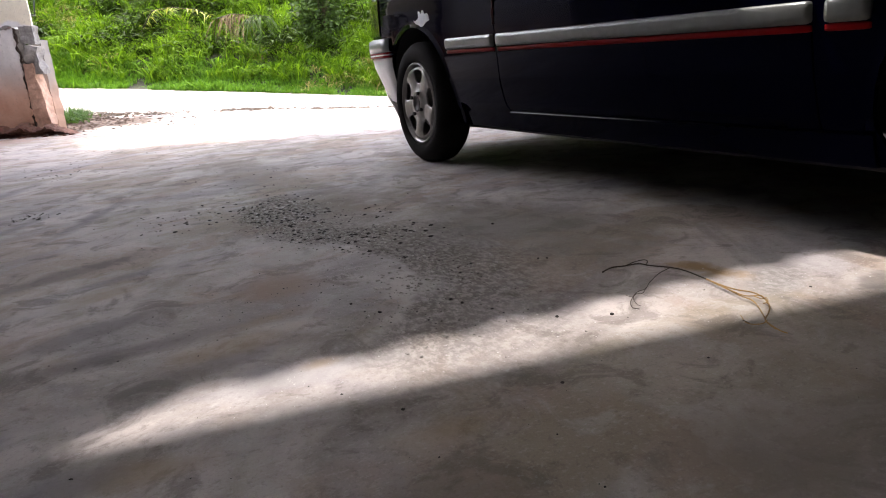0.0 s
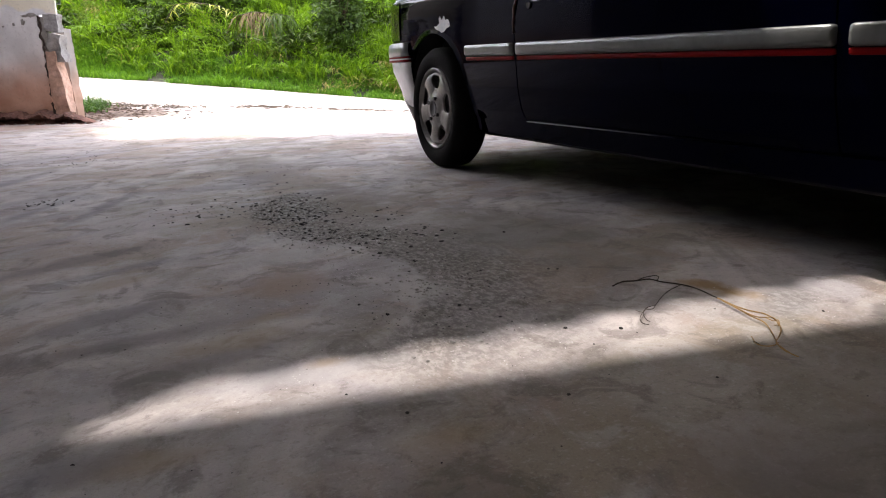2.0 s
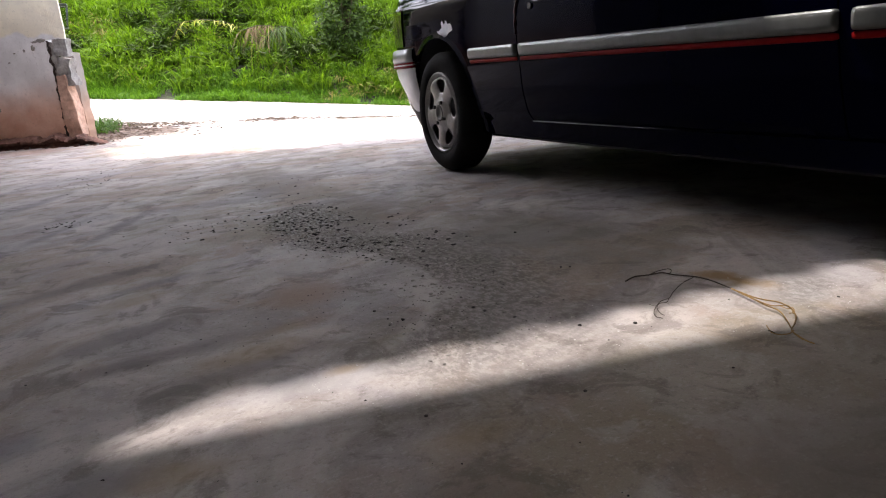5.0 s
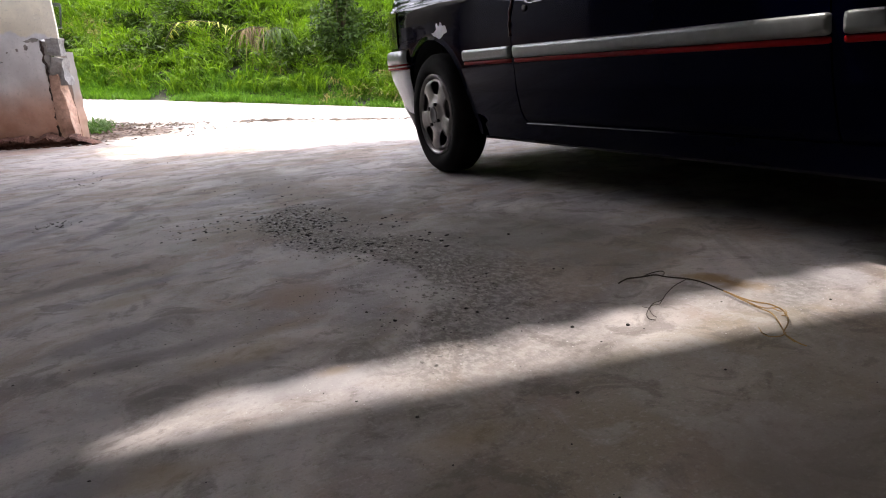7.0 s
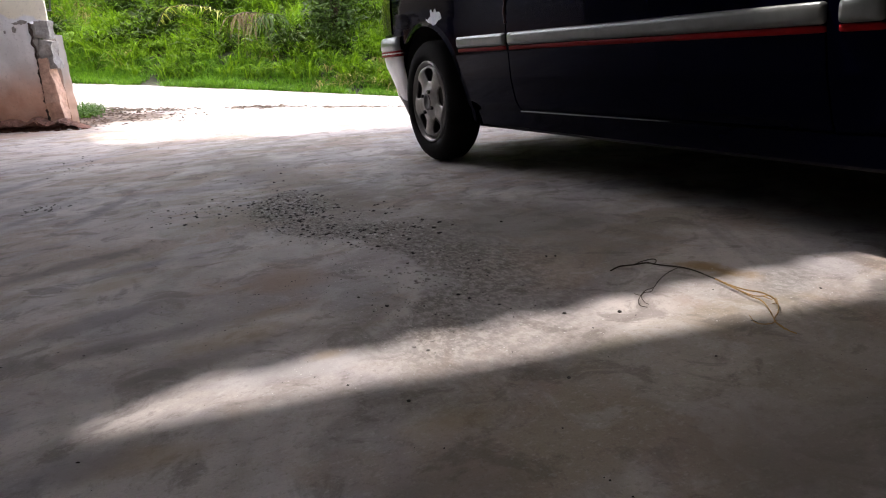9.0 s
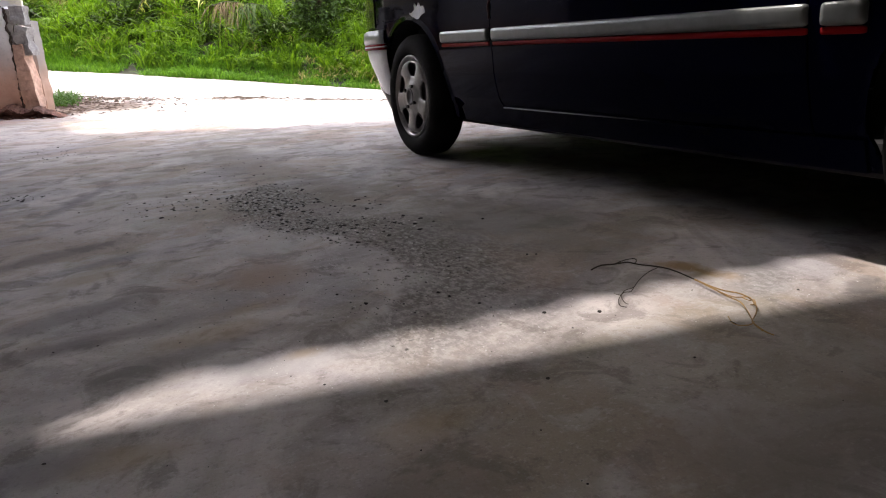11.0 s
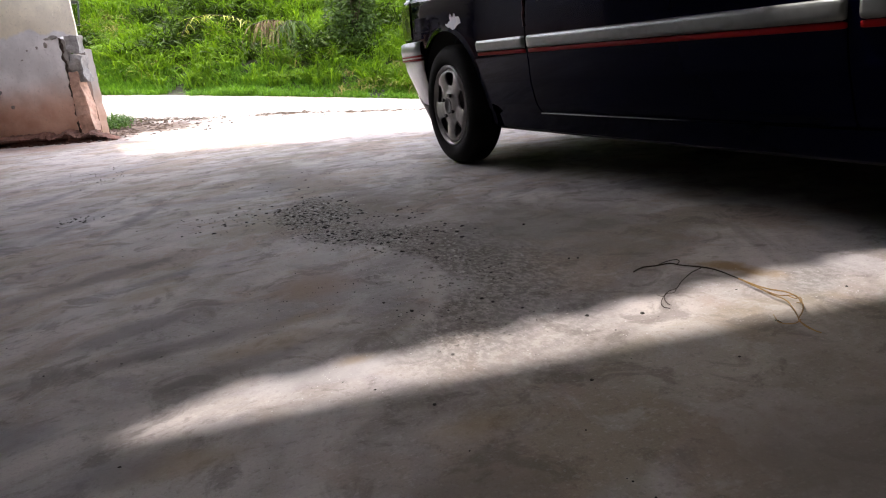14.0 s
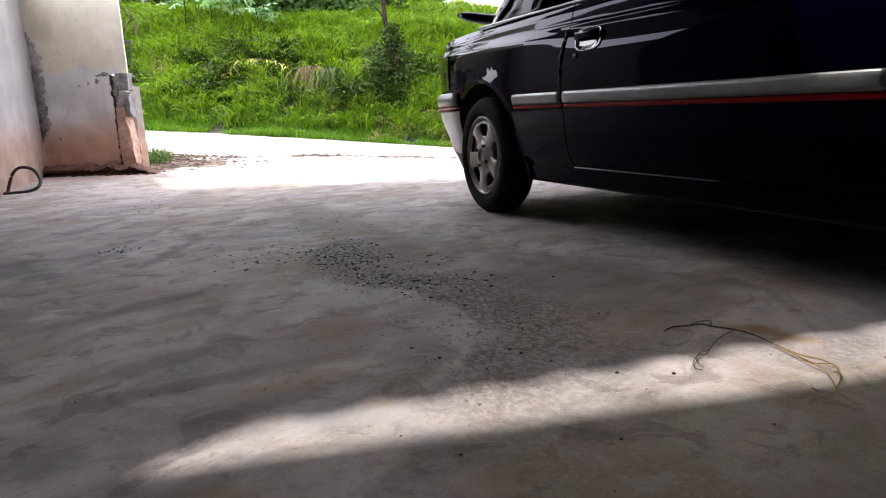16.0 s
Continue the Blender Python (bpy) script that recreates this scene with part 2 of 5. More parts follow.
def plaster(name, upper, lower_height=1.18, stain=((0.52, 0.30, 0.21), (0.66, 0.43, 0.33))):
    """Old rendered wall: painted above, bare cement below, red soil splashed on the foot."""
    m = Nodes(name)
    p = m.world_co()
    sep = m.add("ShaderNodeSeparateXYZ")
    m.link(p, sep.inputs[0])
    z = m.math("ADD", sep.outputs["Z"], m.math("MULTIPLY", m.math("SUBTRACT", m.noise(2.5, 4.0, co=p), 0.5), 0.35))
    mid, fine = m.noise(3.0, 5.0, 0.6, co=p), m.noise(40.0, 4.0, co=p)
    paint = m.mix(m.ramp(mid, 0.35, 0.7), tuple(c * 0.8 for c in upper), upper)
    bare = m.mix(m.ramp(mid, 0.35, 0.7), (0.62, 0.62, 0.62), (0.82, 0.82, 0.82))
    soil = m.mix(m.ramp(mid, 0.35, 0.7), *stain)
    col = m.mix(m.ramp(z, lower_height - 0.02, lower_height + 0.02), bare, paint)
    col = m.mix(m.ramp(z, 0.80, 0.30), col, soil)
    col = m.mix(m.math("MULTIPLY", m.ramp(fine, 0.55, 0.75), 0.25), col, (0.2, 0.19, 0.18))
    m.set(Base_Color=col, Roughness=0.9)
    m.bump(m.math("ADD", mid, m.math("MULTIPLY", fine, 0.3)), 0.4, 0.012)
    return m.mat


def leaf(name, a, b, trans=0.35):
    m = Nodes(name)
    info = m.add("ShaderNodeNewGeometry").outputs["Random Per Island"]
    patchy = m.noise(0.9, 2.0, co=m.world_co())
    fac = m.math("ADD", m.math("MULTIPLY", info, 0.65), m.math("MULTIPLY", patchy, 0.35))
    col = m.mix(fac, a, b)
    m.set(Base_Color=col, Roughness=0.6, Specular_IOR_Level=0.18)
    tr = m.add("ShaderNodeBsdfTranslucent")
    m.link(m.mix(1.0, col, (1.0, 1.0, 0.55), "MULTIPLY"), tr.inputs["Color"])
    mx = m.add("ShaderNodeMixShader")
    mx.inputs[0].default_value = trans
    m.link(m.bsdf.outputs[0], mx.inputs[1])
    m.link(tr.outputs[0], mx.inputs[2])
    m.link(mx.outputs[0], m.nt.nodes["Material Output"].inputs["Surface"])
    return m.mat


def car_paint():
    m = Nodes("navy_car_paint")
    dust = m.noise(9.0, 5.0, 0.65, co=m.world_co())
    col = m.mix(m.ramp(dust, 0.5, 0.8), (0.0005, 0.0007, 0.0066), (0.0007, 0.0011, 0.0068))
    m.set(Base_Color=col, Roughness=m.ramp(dust, 0.4, 0.75, 0.025, 0.05), Specular_IOR_Level=0.065, Specular_Tint=(0.42, 0.57, 1.0, 1.0))
    m.bump(m.noise(2.2, 2.0, co=m.world_co()), 0.05, 0.01)
    return m.mat


FLOOR = concrete_floor()
WALL_A = plaster("stained_plaster", (0.88, 0.82, 0.66))
# white wall coloured mid-grey: the dimmer light on it is in the colour
WALL_B = plaster("dimmed_white_plaster", (0.37, 0.36, 0.36), -5.0, ((0.26, 0.165, 0.125), (0.38, 0.26, 0.205)))
POST = plaster("post_render", (0.26, 0.24, 0.22), -5.0, ((0.34, 0.21, 0.15), (0.46, 0.30, 0.23)))
CEMENT = plain("grey_cement", (0.25, 0.235, 0.215), 0.9, vary=0.2, bump=0.5, dist=0.01)
PALECEMENT = plain("pale_cement", (0.27, 0.26, 0.25), 0.9, vary=0.22, bump=0.6, dist=0.012)
STAINED = plain("stained_slab", (0.50, 0.32, 0.245), 0.92, vary=0.25, scale=8, bump=0.5, dist=0.012)
# unseen walls coloured near-black: stands in for deep shade, keeps car reflections dark
DARK_UNSEEN = plain("dark_unseen_wall", (0.07, 0.065, 0.06), 0.9, vary=0.2, bump=0.4, dist=0.01)
ROOFING = plain("weathered_roof", (0.12, 0.115, 0.108), 0.9, vary=0.06)
RUBBLE = plain("red_soil_rubble", (0.13, 0.06, 0.042), 0.95, vary=0.3, bump=0.8, dist=0.02)
SOIL = plain("dry_soil", (0.038, 0.022, 0.013), 0.95, vary=0.25, scale=6, bump=0.6, dist=0.02)
PAINT = car_paint()
SILVER = plain("silver_trim", (0.20, 0.215, 0.21), 0.34, 0.55, vary=0.08, bump=0.05)
RED = plain("red_pinstripe", (0.24, 0.003, 0.004), 0.5, vary=0.05, bump=0, Specular_IOR_Level=0.08)
VALANCE = plain("white_valance", (0.82, 0.80, 0.79), 0.4, vary=0.06, bump=0.05)
BLACK = plain("black_plastic", (0.012, 0.012, 0.013), 0.55, vary=0.2, bump=0.2)
GLOSSBLACK = plain("glossy_black_plastic", (0.012, 0.012, 0.013), 0.12, vary=0.1, bump=0)
RUST = plain("dark_red_rust", (0.06, 0.004, 0.007), 0.6, vary=0.3, scale=60, bump=0.4)
RUBBER = plain("tyre_rubber", (0.009, 0.0088, 0.0085), 0.9, vary=0.25, scale=30, bump=0.3, Specular_IOR_Level=0.12)
STEEL = plain("silver_wheel", (0.22, 0.213, 0.20), 0.36, 0.5, vary=0.14, scale=20, bump=0.1)
ALLOY = plain("polished_wheel", (0.60, 0.60, 0.61), 0.25, 0.8, vary=0.1, scale=20, bump=0.05)
LAMP = plain("dark_tail_lens", (0.03, 0.008, 0.008), 0.08, vary=0.05, bump=0, Coat_Weight=1.0)
CHROME = plain("bare_metal_edge", (0.22, 0.22, 0.22), 0.35, 0.9, vary=0.05, bump=0)
BARE = plain("chipped_paint", (0.86, 0.90, 0.97), 0.5, vary=0.1, bump=0.2)
STRAW = plain("dry_straw", (0.30, 0.18, 0.055), 0.7, vary=0.25, scale=40)
STEM = plain("dark_stem", (0.03, 0.020, 0.010), 0.8, vary=0.25, scale=40)
STONE = plain("grey_chip", (0.40, 0.38, 0.355), 0.9, vary=0.4, scale=30)
GLASS = Nodes("tinted_glass").set(Base_Color=(0.010, 0.013, 0.014, 1), Roughness=0.02, Transmission_Weight=0.3, IOR=1.1).mat


# ---- mesh helpers ----
def mesh_object(name, verts, faces, mat, smooth=False):
    me = bpy.data.meshes.new(name)
    me.from_pydata([tuple(v) for v in verts], [], faces)
    me.validate()
    if mat:
        me.materials.append(mat)
    if smooth:
        me.shade_smooth()
    me.update()
    return new(name, me)


def under(ob, parent, label=""):
    ob.parent = parent
    return tagged(ob, label)


def part(name, bm, mat, parent=None, label="", smooth=False):
    me = bpy.data.meshes.new(name)
    bm.to_mesh(me)
    bm.free()
    me.materials.append(mat)
    if smooth:
        me.shade_smooth()
    ob = new(name, me)
    if parent:
        ob.parent = parent
    return tagged(ob, label)


def box(bm, lo, hi, bevel=0.0):
    r = bmesh.ops.create_cube(bm, size=1.0)
    for v in r["verts"]:
        v.co = Vector([lo[i] + (v.co[i] + 0.5) * (hi[i] - lo[i]) for i in range(3)])
    if bevel:
        edges = list({e for v in r["verts"] for e in v.link_edges})
        bmesh.ops.bevel(bm, geom=edges, offset=bevel, segments=2, affect="EDGES", profile=0.6)
    return r["verts"]


def grid_faces(rows, cols, closed=False):
    n = cols if closed else cols - 1
    return [(i * cols + j, i * cols + (j + 1) % cols, (i + 1) * cols + (j + 1) % cols, (i + 1) * cols + j)
            for i in range(rows - 1) for j in range(n)]


def tube(name, pts, radius, mat, sides=6, taper=1.0, smooth=True):
    pts = [Vector(p) for p in pts]
    verts, n = [], len(pts)
    for i, p in enumerate(pts):
        t = (pts[min(i + 1, n - 1)] - pts[max(i - 1, 0)]).normalized()
        a = t.cross(Vector((0.13, 0.2, 1)) if abs(t.z) < 0.9 else Vector((1, 0, 0))).normalized()
        b = t.cross(a)
        r = radius * (1 + (taper - 1) * i / max(1, n - 1))
        verts += [p + r * (math.cos(k * math.tau / sides) * a + math.sin(k * math.tau / sides) * b) for k in range(sides)]
    faces = grid_faces(n, sides, True) + [tuple(range(sides))[::-1], tuple(range((n - 1) * sides, n * sides))]
    return mesh_object(name, verts, faces, mat, smooth)


# ---- ground ----
RN, RS = (0.407, 0.914), (0.914, -0.407)   # across and along the road


def ds(x, y):
    return RN[0] * x + RN[1] * y, RS[0] * x + RS[1] * y


def xy(d, s):
    return RN[0] * d + RS[0] * s, RN[1] * d + RS[1] * s


ROAD_NEAR, ROAD_FAR = 8.4, 12.0


def ground_z(x, y):
    d, s = ds(x, y)
    s = 14 * math.tanh(s / 14)
    k = float(np.interp(d, (5.0, 7.0, 7.5, 8.4, 12.0), (0.0, 0.06, 0.16, 0.48, 1.0)))
    z = k * (-0.08 - 0.103 * s)
    if d > ROAD_FAR:
        u = d - ROAD_FAR
        rise = 0.62 * min(u, 4.0) + 0.21 * max(0.0, min(u - 4.0, 14))
        soft = min(1.0, u / 0.8)
        z += rise * soft + 0.22 * soft * noise.noise(Vector((x * 0.7, y * 0.7, 0)))
    elif d > 5:
        z += 0.012 * noise.noise(Vector((x * 1.3, y * 1.3, 2)))
    return z


def sheet(name, us, vs, place, mat, smooth=True):
    verts = [place(u, v) for v in vs for u in us]
    return mesh_object(name, verts, grid_faces(len(vs), len(us)), mat, smooth)


def on_ground(d, s, up=0.0):
    x, y = xy(d, s)
    return (x, y, ground_z(x, y) + up)


def steps(a, b, n):
    return [a + (b - a) * i / n for i in range(n + 1)]


far_s = [-400, -200, -90, -50] + steps(-30, 16, 92) + [30, 60, 120, 250, 400]
floor = sheet("floor", far_s, [-400, -150, -60, -25, -12] + steps(-6, 4.8, 24) + steps(5.0, 8.38, 16), lambda s, d: on_ground(d, s), FLOOR)
tagged(floor, "worn grey concrete driveway floor with stains and grit", "floor", kind="structure")
ROADMAT = plain("pale_concrete_road", (0.26, 0.238, 0.218), 0.9, vary=0.2, scale=5, bump=0.5, dist=0.01)
road = sheet("road", far_s, steps(8.38, 12.0, 14), lambda s, d: on_ground(d, s, 0.004), ROADMAT)
tagged(road, "sunlit pale concrete lane across the driveway mouth", "road", kind="structure")
# soil coloured near-black green, so gaps between tufts look shaded
SHADEDSOIL = plain("shaded_bank_soil", (0.020, 0.024, 0.008), 0.95, vary=0.35, scale=3, bump=0.8, dist=0.03)
bank = sheet("ground", far_s, steps(12.0, 18.0, 24) + [20, 24, 30, 45, 80, 150, 400], lambda s, d: on_ground(d, s), SHADEDSOIL)
tagged(bank, "soil of the grassy bank beyond the lane, coloured dark as shade between tufts", "bank", kind="structure")

# ---- walls and roof ----
def wall(name, foot, height, thick, mat, label):
    """A thick wall on a straight foot from a to b; thickness lies to the right of the way."""
    (ax, ay), (bx, by) = foot
    w = Vector((bx - ax, by - ay, 0))
    side = Vector((w.y, -w.x, 0)).normalized() * thick
    n = max(2, int(w.length / 0.12))
    m = max(2, int(height / 0.12))
    bm = bmesh.new()
    box(bm, (0, 0, 0), (1, 1, 1))
    bmesh.ops.subdivide_edges(bm, edges=[e for e in bm.edges if abs(e.verts[0].co.z - e.verts[1].co.z) > 0.5], cuts=m)
    bmesh.ops.subdivide_edges(bm, edges=[e for e in bm.edges if abs(e.verts[0].co.x - e.verts[1].co.x) > 0.5], cuts=n, use_grid_fill=True)
    for v in bm.verts:
        q = Vector((ax, ay, 0)) + w * v.co.x + side * v.co.y
        k = 0.008 * noise.noise(q * 1.7 + Vector((0, 0, v.co.z * height * 1.7)))
        v.co = Vector((q.x, q.y, -0.1 + v.co.z * (height + 0.1))) + side.normalized() * k
    return tagged(part(name, bm, mat), label, "wall", kind="structure")


wall("wall_west", ((-1.53, 5.6), (-1.54, 8.56)), 2.1, -0.2, WALL_B, "white plastered side wall, coloured grey as if dimly lit, with red soil stains at its foot")
# out of view; near-black in place of the shade deeper inside
wall("wall_west_unseen", ((-1.53, -4.0), (-1.53, 5.6)), 3.4, -0.2, DARK_UNSEEN, "unseen stretch of the side wall, coloured near-black for shade")
wall("wall_north", ((-1.80, 8.68), (-0.715, 8.194)), 2.6, -0.10, WALL_A, "cracked end wall stub of cream paint over bare cement")
# two walls added out of view to close the space, dark to cut bounce
wall("wall_east", ((3.45, 5.5), (3.45, -4.0)), 3.4, -0.2, DARK_UNSEEN, "unseen near-black side wall added beyond the car")
wall("wall_south", ((5.4, -4.0), (-1.72, -4.0)), 3.4, -0.2, DARK_UNSEEN, "unseen near-black back wall added to close the space")

ROOF_Z = 3.4
SHIFT = Vector((TO_SUN.x, TO_SUN.y, 0)) * (ROOF_Z / TO_SUN.z)


def slab(name, outline, z, thick, mat, label):
    bm = bmesh.new()
    f = bm.faces.new([bm.verts.new((x, y, z)) for x, y in outline])
    r = bmesh.ops.extrude_face_region(bm, geom=[f])
    for v in r["geom"]:
        if isinstance(v, bmesh.types.BMVert):
            v.co.z += thick
    bmesh.ops.recalc_face_normals(bm, faces=bm.faces)
    return tagged(part(name, bm, mat), label, "roof", kind="structure")


def lifted(x, y):
    return (x + SHIFT.x, y + SHIFT.y)


# rear slab with a straight edge, front sheet with a wavy edge: a slit of sun falls between them
def slab_line(x):
    return 0.881 - 0.170 * x


def sheet_line(x):
    """Edge of the corrugated sheet: one wave every 185 mm, running out to a point."""
    full = 0.990 - 0.094 * (x - 0.17) + 0.015 * math.cos((x - 0.68) * math.tau / 0.185)
    return min(full, slab_line(x) + 0.004 + 0.62 * (x + 0.092))


p1, p2, p3 = lifted(-0.092, slab_line(-0.092)), lifted(0.55, slab_line(0.55)), lifted(1.90, slab_line(1.90))
east = (5.45, p3[1] - 0.72)
h0, h1 = lifted(0.62, -0.06), lifted(1.02, 0.158)
slab("ceiling", [(-1.75, -4.2), (5.45, -4.2), (5.45, h0[1]), (-1.75, h0[1])], ROOF_Z, 0.12, ROOFING, "grey roof slab over the driveway")
slab("ceiling_edge", [(-1.75, h1[1]), (5.45, h1[1]), east, p3, p2, p1, (-1.75, p1[1] + 0.23)], ROOF_Z, 0.12, ROOFING, "grey roof slab edge beside the slit")
slab("ceiling_link", [(-1.75, h0[1]), (h0[0], h0[1]), (h0[0], h1[1]), (-1.75, h1[1])], ROOF_Z, 0.12, ROOFING, "grey roof slab strip")
slab("ceiling_link_east", [(h1[0], h0[1]), (5.45, h0[1]), (5.45, h1[1]), (h1[0], h1[1])], ROOF_Z, 0.12, ROOFING, "grey roof slab strip")
wave = [lifted(x, sheet_line(x)) for x in steps(-0.092, 1.88, 142)] + [lifted(1.905, slab_line(1.90))]
slab("ceiling_sheet", [(-1.75, p1[1] + 0.235), *wave, (5.45, east[1] + 0.005), (5.45, 5.6), lifted(2.0, 4.82), lifted(-0.05, 5.72), lifted(-0.16, 5.80), lifted(-0.40, 7.5), lifted(-1.7, 7.5)], ROOF_Z + 0.004, 0.05, ROOFING, "grey roofing sheet with a wavy edge")

# ---- the car ----
CAR = Vector((2.252, 2.934, 0.0))       # under the rear axle; the nose points to -y
AXLE_REAR, AXLE_FRONT, TYRE_R = 0.02, -2.508, 0.29
ARCH_R, ARCH_Z = 0.347, 0.298
PROFILE = [(0.17, 0.715), (0.20, 0.738), (0.262, 0.757), (0.30, 0.775), (0.40, 0.800), (0.50, 0.813), (0.60, 0.819), (0.65, 0.8215), (0.68, 0.8212), (0.70, 0.8195), (0.715, 0.8172), (0.73, 0.8142), (0.745, 0.8107), (0.76, 0.8069), (0.775, 0.8028), (0.788, 0.7995), (0.793, 0.8005), (0.799, 0.802), (0.804, 0.800), (0.809, 0.7975), (0.83, 0.796), (0.85, 0.7945), (0.875, 0.789), (0.895, 0.782), (0.94, 0.764)]


TAIL_PROFILE = [p for p in PROFILE if p[0] < 0.69] + [(0.72, 0.8208), (0.75, 0.8195), (0.765, 0.8175), (0.777, 0.8135), (0.788, 0.808), (0.796, 0.8035)] + [p for p in PROFILE if p[0] > 0.80]


def half_width(z, tail=0.0):
    """Half width at a height; the tail's sides stay upright further up."""
    w = float(np.interp(z, *zip(*PROFILE)))
    return w + tail * (float(np.interp(z, *zip(*TAIL_PROFILE))) - w) if tail else w


def power(v, p):
    return math.copysign(abs(v) ** p, v)


def plan(y, z, rear=0.80, front=-3.32):
    """Half width of the body at a length y and a height z."""
    # the shoulder crease climbs towards the tail
    rise = 0.04 * (min(0.3, max(-2.0, y)) + 0.9) * float(np.interp(z, (0.65, 0.73, 0.83, 0.885), (0.0, 1.0, 1.0, 0.0)))
    w = half_width(z - rise, float(np.interp(y, (-0.95, -0.45), (0.0, 1.0))))
    if y > 0.35:
        k = min(1.0, (y - 0.35) / (rear - 0.35))
        w *= (1 - k ** 4) ** 0.25
    if y < -2.6:
        k = min(1.0, (-2.6 - y) / (-2.6 - front))
        w *= (1 - k ** 3.2) ** (1 / 3.2)
    return w


def belt(y):
    """Height of the body's upper edge."""
    if y < -2.0:
        k = (-2.0 - y) / 1.32
        return 0.848 - 0.15 * k ** 1.4
    return 0.908 + 0.03 * min(0.0, y) - 0.05 * max(0.0, (y - 0.3) / 0.5) ** 2


def door_rear(z):
    return float(np.interp(z, [0.17, 0.265, 0.29, 0.33, 0.38, 0.50, 0.62, 0.70, 0.78, 0.95], [-0.785, -0.765, -0.748, -0.738, -0.738, -0.746, -0.742, -0.752, -0.775, -0.80]))


def door_front(z):
    return -2.032 + 0.04 * (z - 0.5)


def rear_end(z):
    return float(np.interp(z, [0.17, 0.3, 0.6, 0.8, 0.95], [0.66, 0.74, 0.80, 0.81, 0.77]))


def front_end(z):
    return float(np.interp(z, [0.17, 0.3, 0.5, 0.7, 0.95], [-3.2, -3.3, -3.32, -3.25, -3.1]))


def flank(dz):
    """Half width of a wheel opening below its axle line."""
    return ARCH_R if dz >= 0 else ARCH_R - 0.05 * min(1.0, -dz / 0.1) ** 1.5


def panel(name, y0, y1, z0, z1, mat, parent, side, label="", out=0.0, n=60, m=30, arches=True, ends=True):
    """A piece of the body's side between two upright edges, with the wheel arches cut out."""
    verts, keep = [], []
    for i in range(m + 1):
        v = i / m
        for j in range(n + 1):
            u = j / n
            zz = z0 + v * (z1 - z0)
            ya, yb = y0(zz), y1(zz)
            y = ya + u * (yb - ya)
            top = min(z1, belt(y))
            z = z0 + v * (top - z0)
            inside = None
            if arches:
                for cy in (AXLE_REAR, AXLE_FRONT):
                    dy, dz = y - cy, z - ARCH_Z
                    r = math.hypot(dy, dz)
                    reach = ARCH_R if dz >= 0 else math.inf
                    if r < reach and abs(dy) < flank(dz):
                        inside = (cy, dy, dz, r)
            verts.append([y, z, inside])
    faces = grid_faces(m + 1, n + 1)
    kept = []
    for f in faces:
        cz = [verts[k][2] for k in f]
        if sum(c is not None for c in cz) >= 3:
            continue
        kept.append(f)
    used = {k for f in kept for k in f}
    pts = []
    for k, (y, z, ins) in enumerate(verts):
        if ins and k in used:
            cy, dy, dz, r = ins
            if dz < 0 and abs(dy) > 0.2:
                y = cy + math.copysign(flank(dz), dy)
            else:
                y, z = cy + dy / r * ARCH_R, ARCH_Z + dz / r * ARCH_R
        lip = 0.0
        if arches:
            for cy in (AXLE_REAR, AXLE_FRONT):
                r = math.hypot(y - cy, z - ARCH_Z) - ARCH_R
                if r < 0.02 and z > 0.2:
                    lip = max(lip, 0.0045 * (1 - max(r, 0) / 0.02))
        w = plan(y, z, rear_end(z), front_end(z)) + out + lip
        pts.append((side * w, y, z))
    idx = {k: i for i, k in enumerate(sorted(used))}
    order = sorted(used)
    fs = [tuple(idx[k] for k in (f if side > 0 else f[::-1])) for f in kept]
    verts = [Vector(pts[k]) for k in order]
    # a folded edge all round gives the sheet its depth
    edges = {}
    for fc in fs:
        for k in range(4):
            e = (fc[k], fc[(k + 1) % 4])
            key = tuple(sorted(e))
            edges[key] = None if key in edges else e
    for e in [e for e in edges.values() if e]:
        q = []
        for k in e:
            v = verts[k]
            q.append((v, Vector((v.x - side * 0.014, v.y, v.z))))
        base = len(verts)
        verts += [q[0][0], q[1][0], q[1][1], q[0][1]]
        fs.append((base + 1, base, base + 3, base + 2))
    ob = mesh_object(name, verts, fs, mat, True)
    ob.parent = parent
    return tagged(ob, label)


def revolve(name, profile, mat, parent, seg=72, label="", smooth=True):
    """Spins (radius, x) points about the x axis."""
    verts = [(x, r * math.cos(a * math.tau / seg), r * math.sin(a * math.tau / seg)) for r, x in profile for a in range(seg)]
    ob = mesh_object(name, verts, grid_faces(len(profile), seg, True), mat, smooth)
    ob.parent = parent
    return tagged(ob, label)


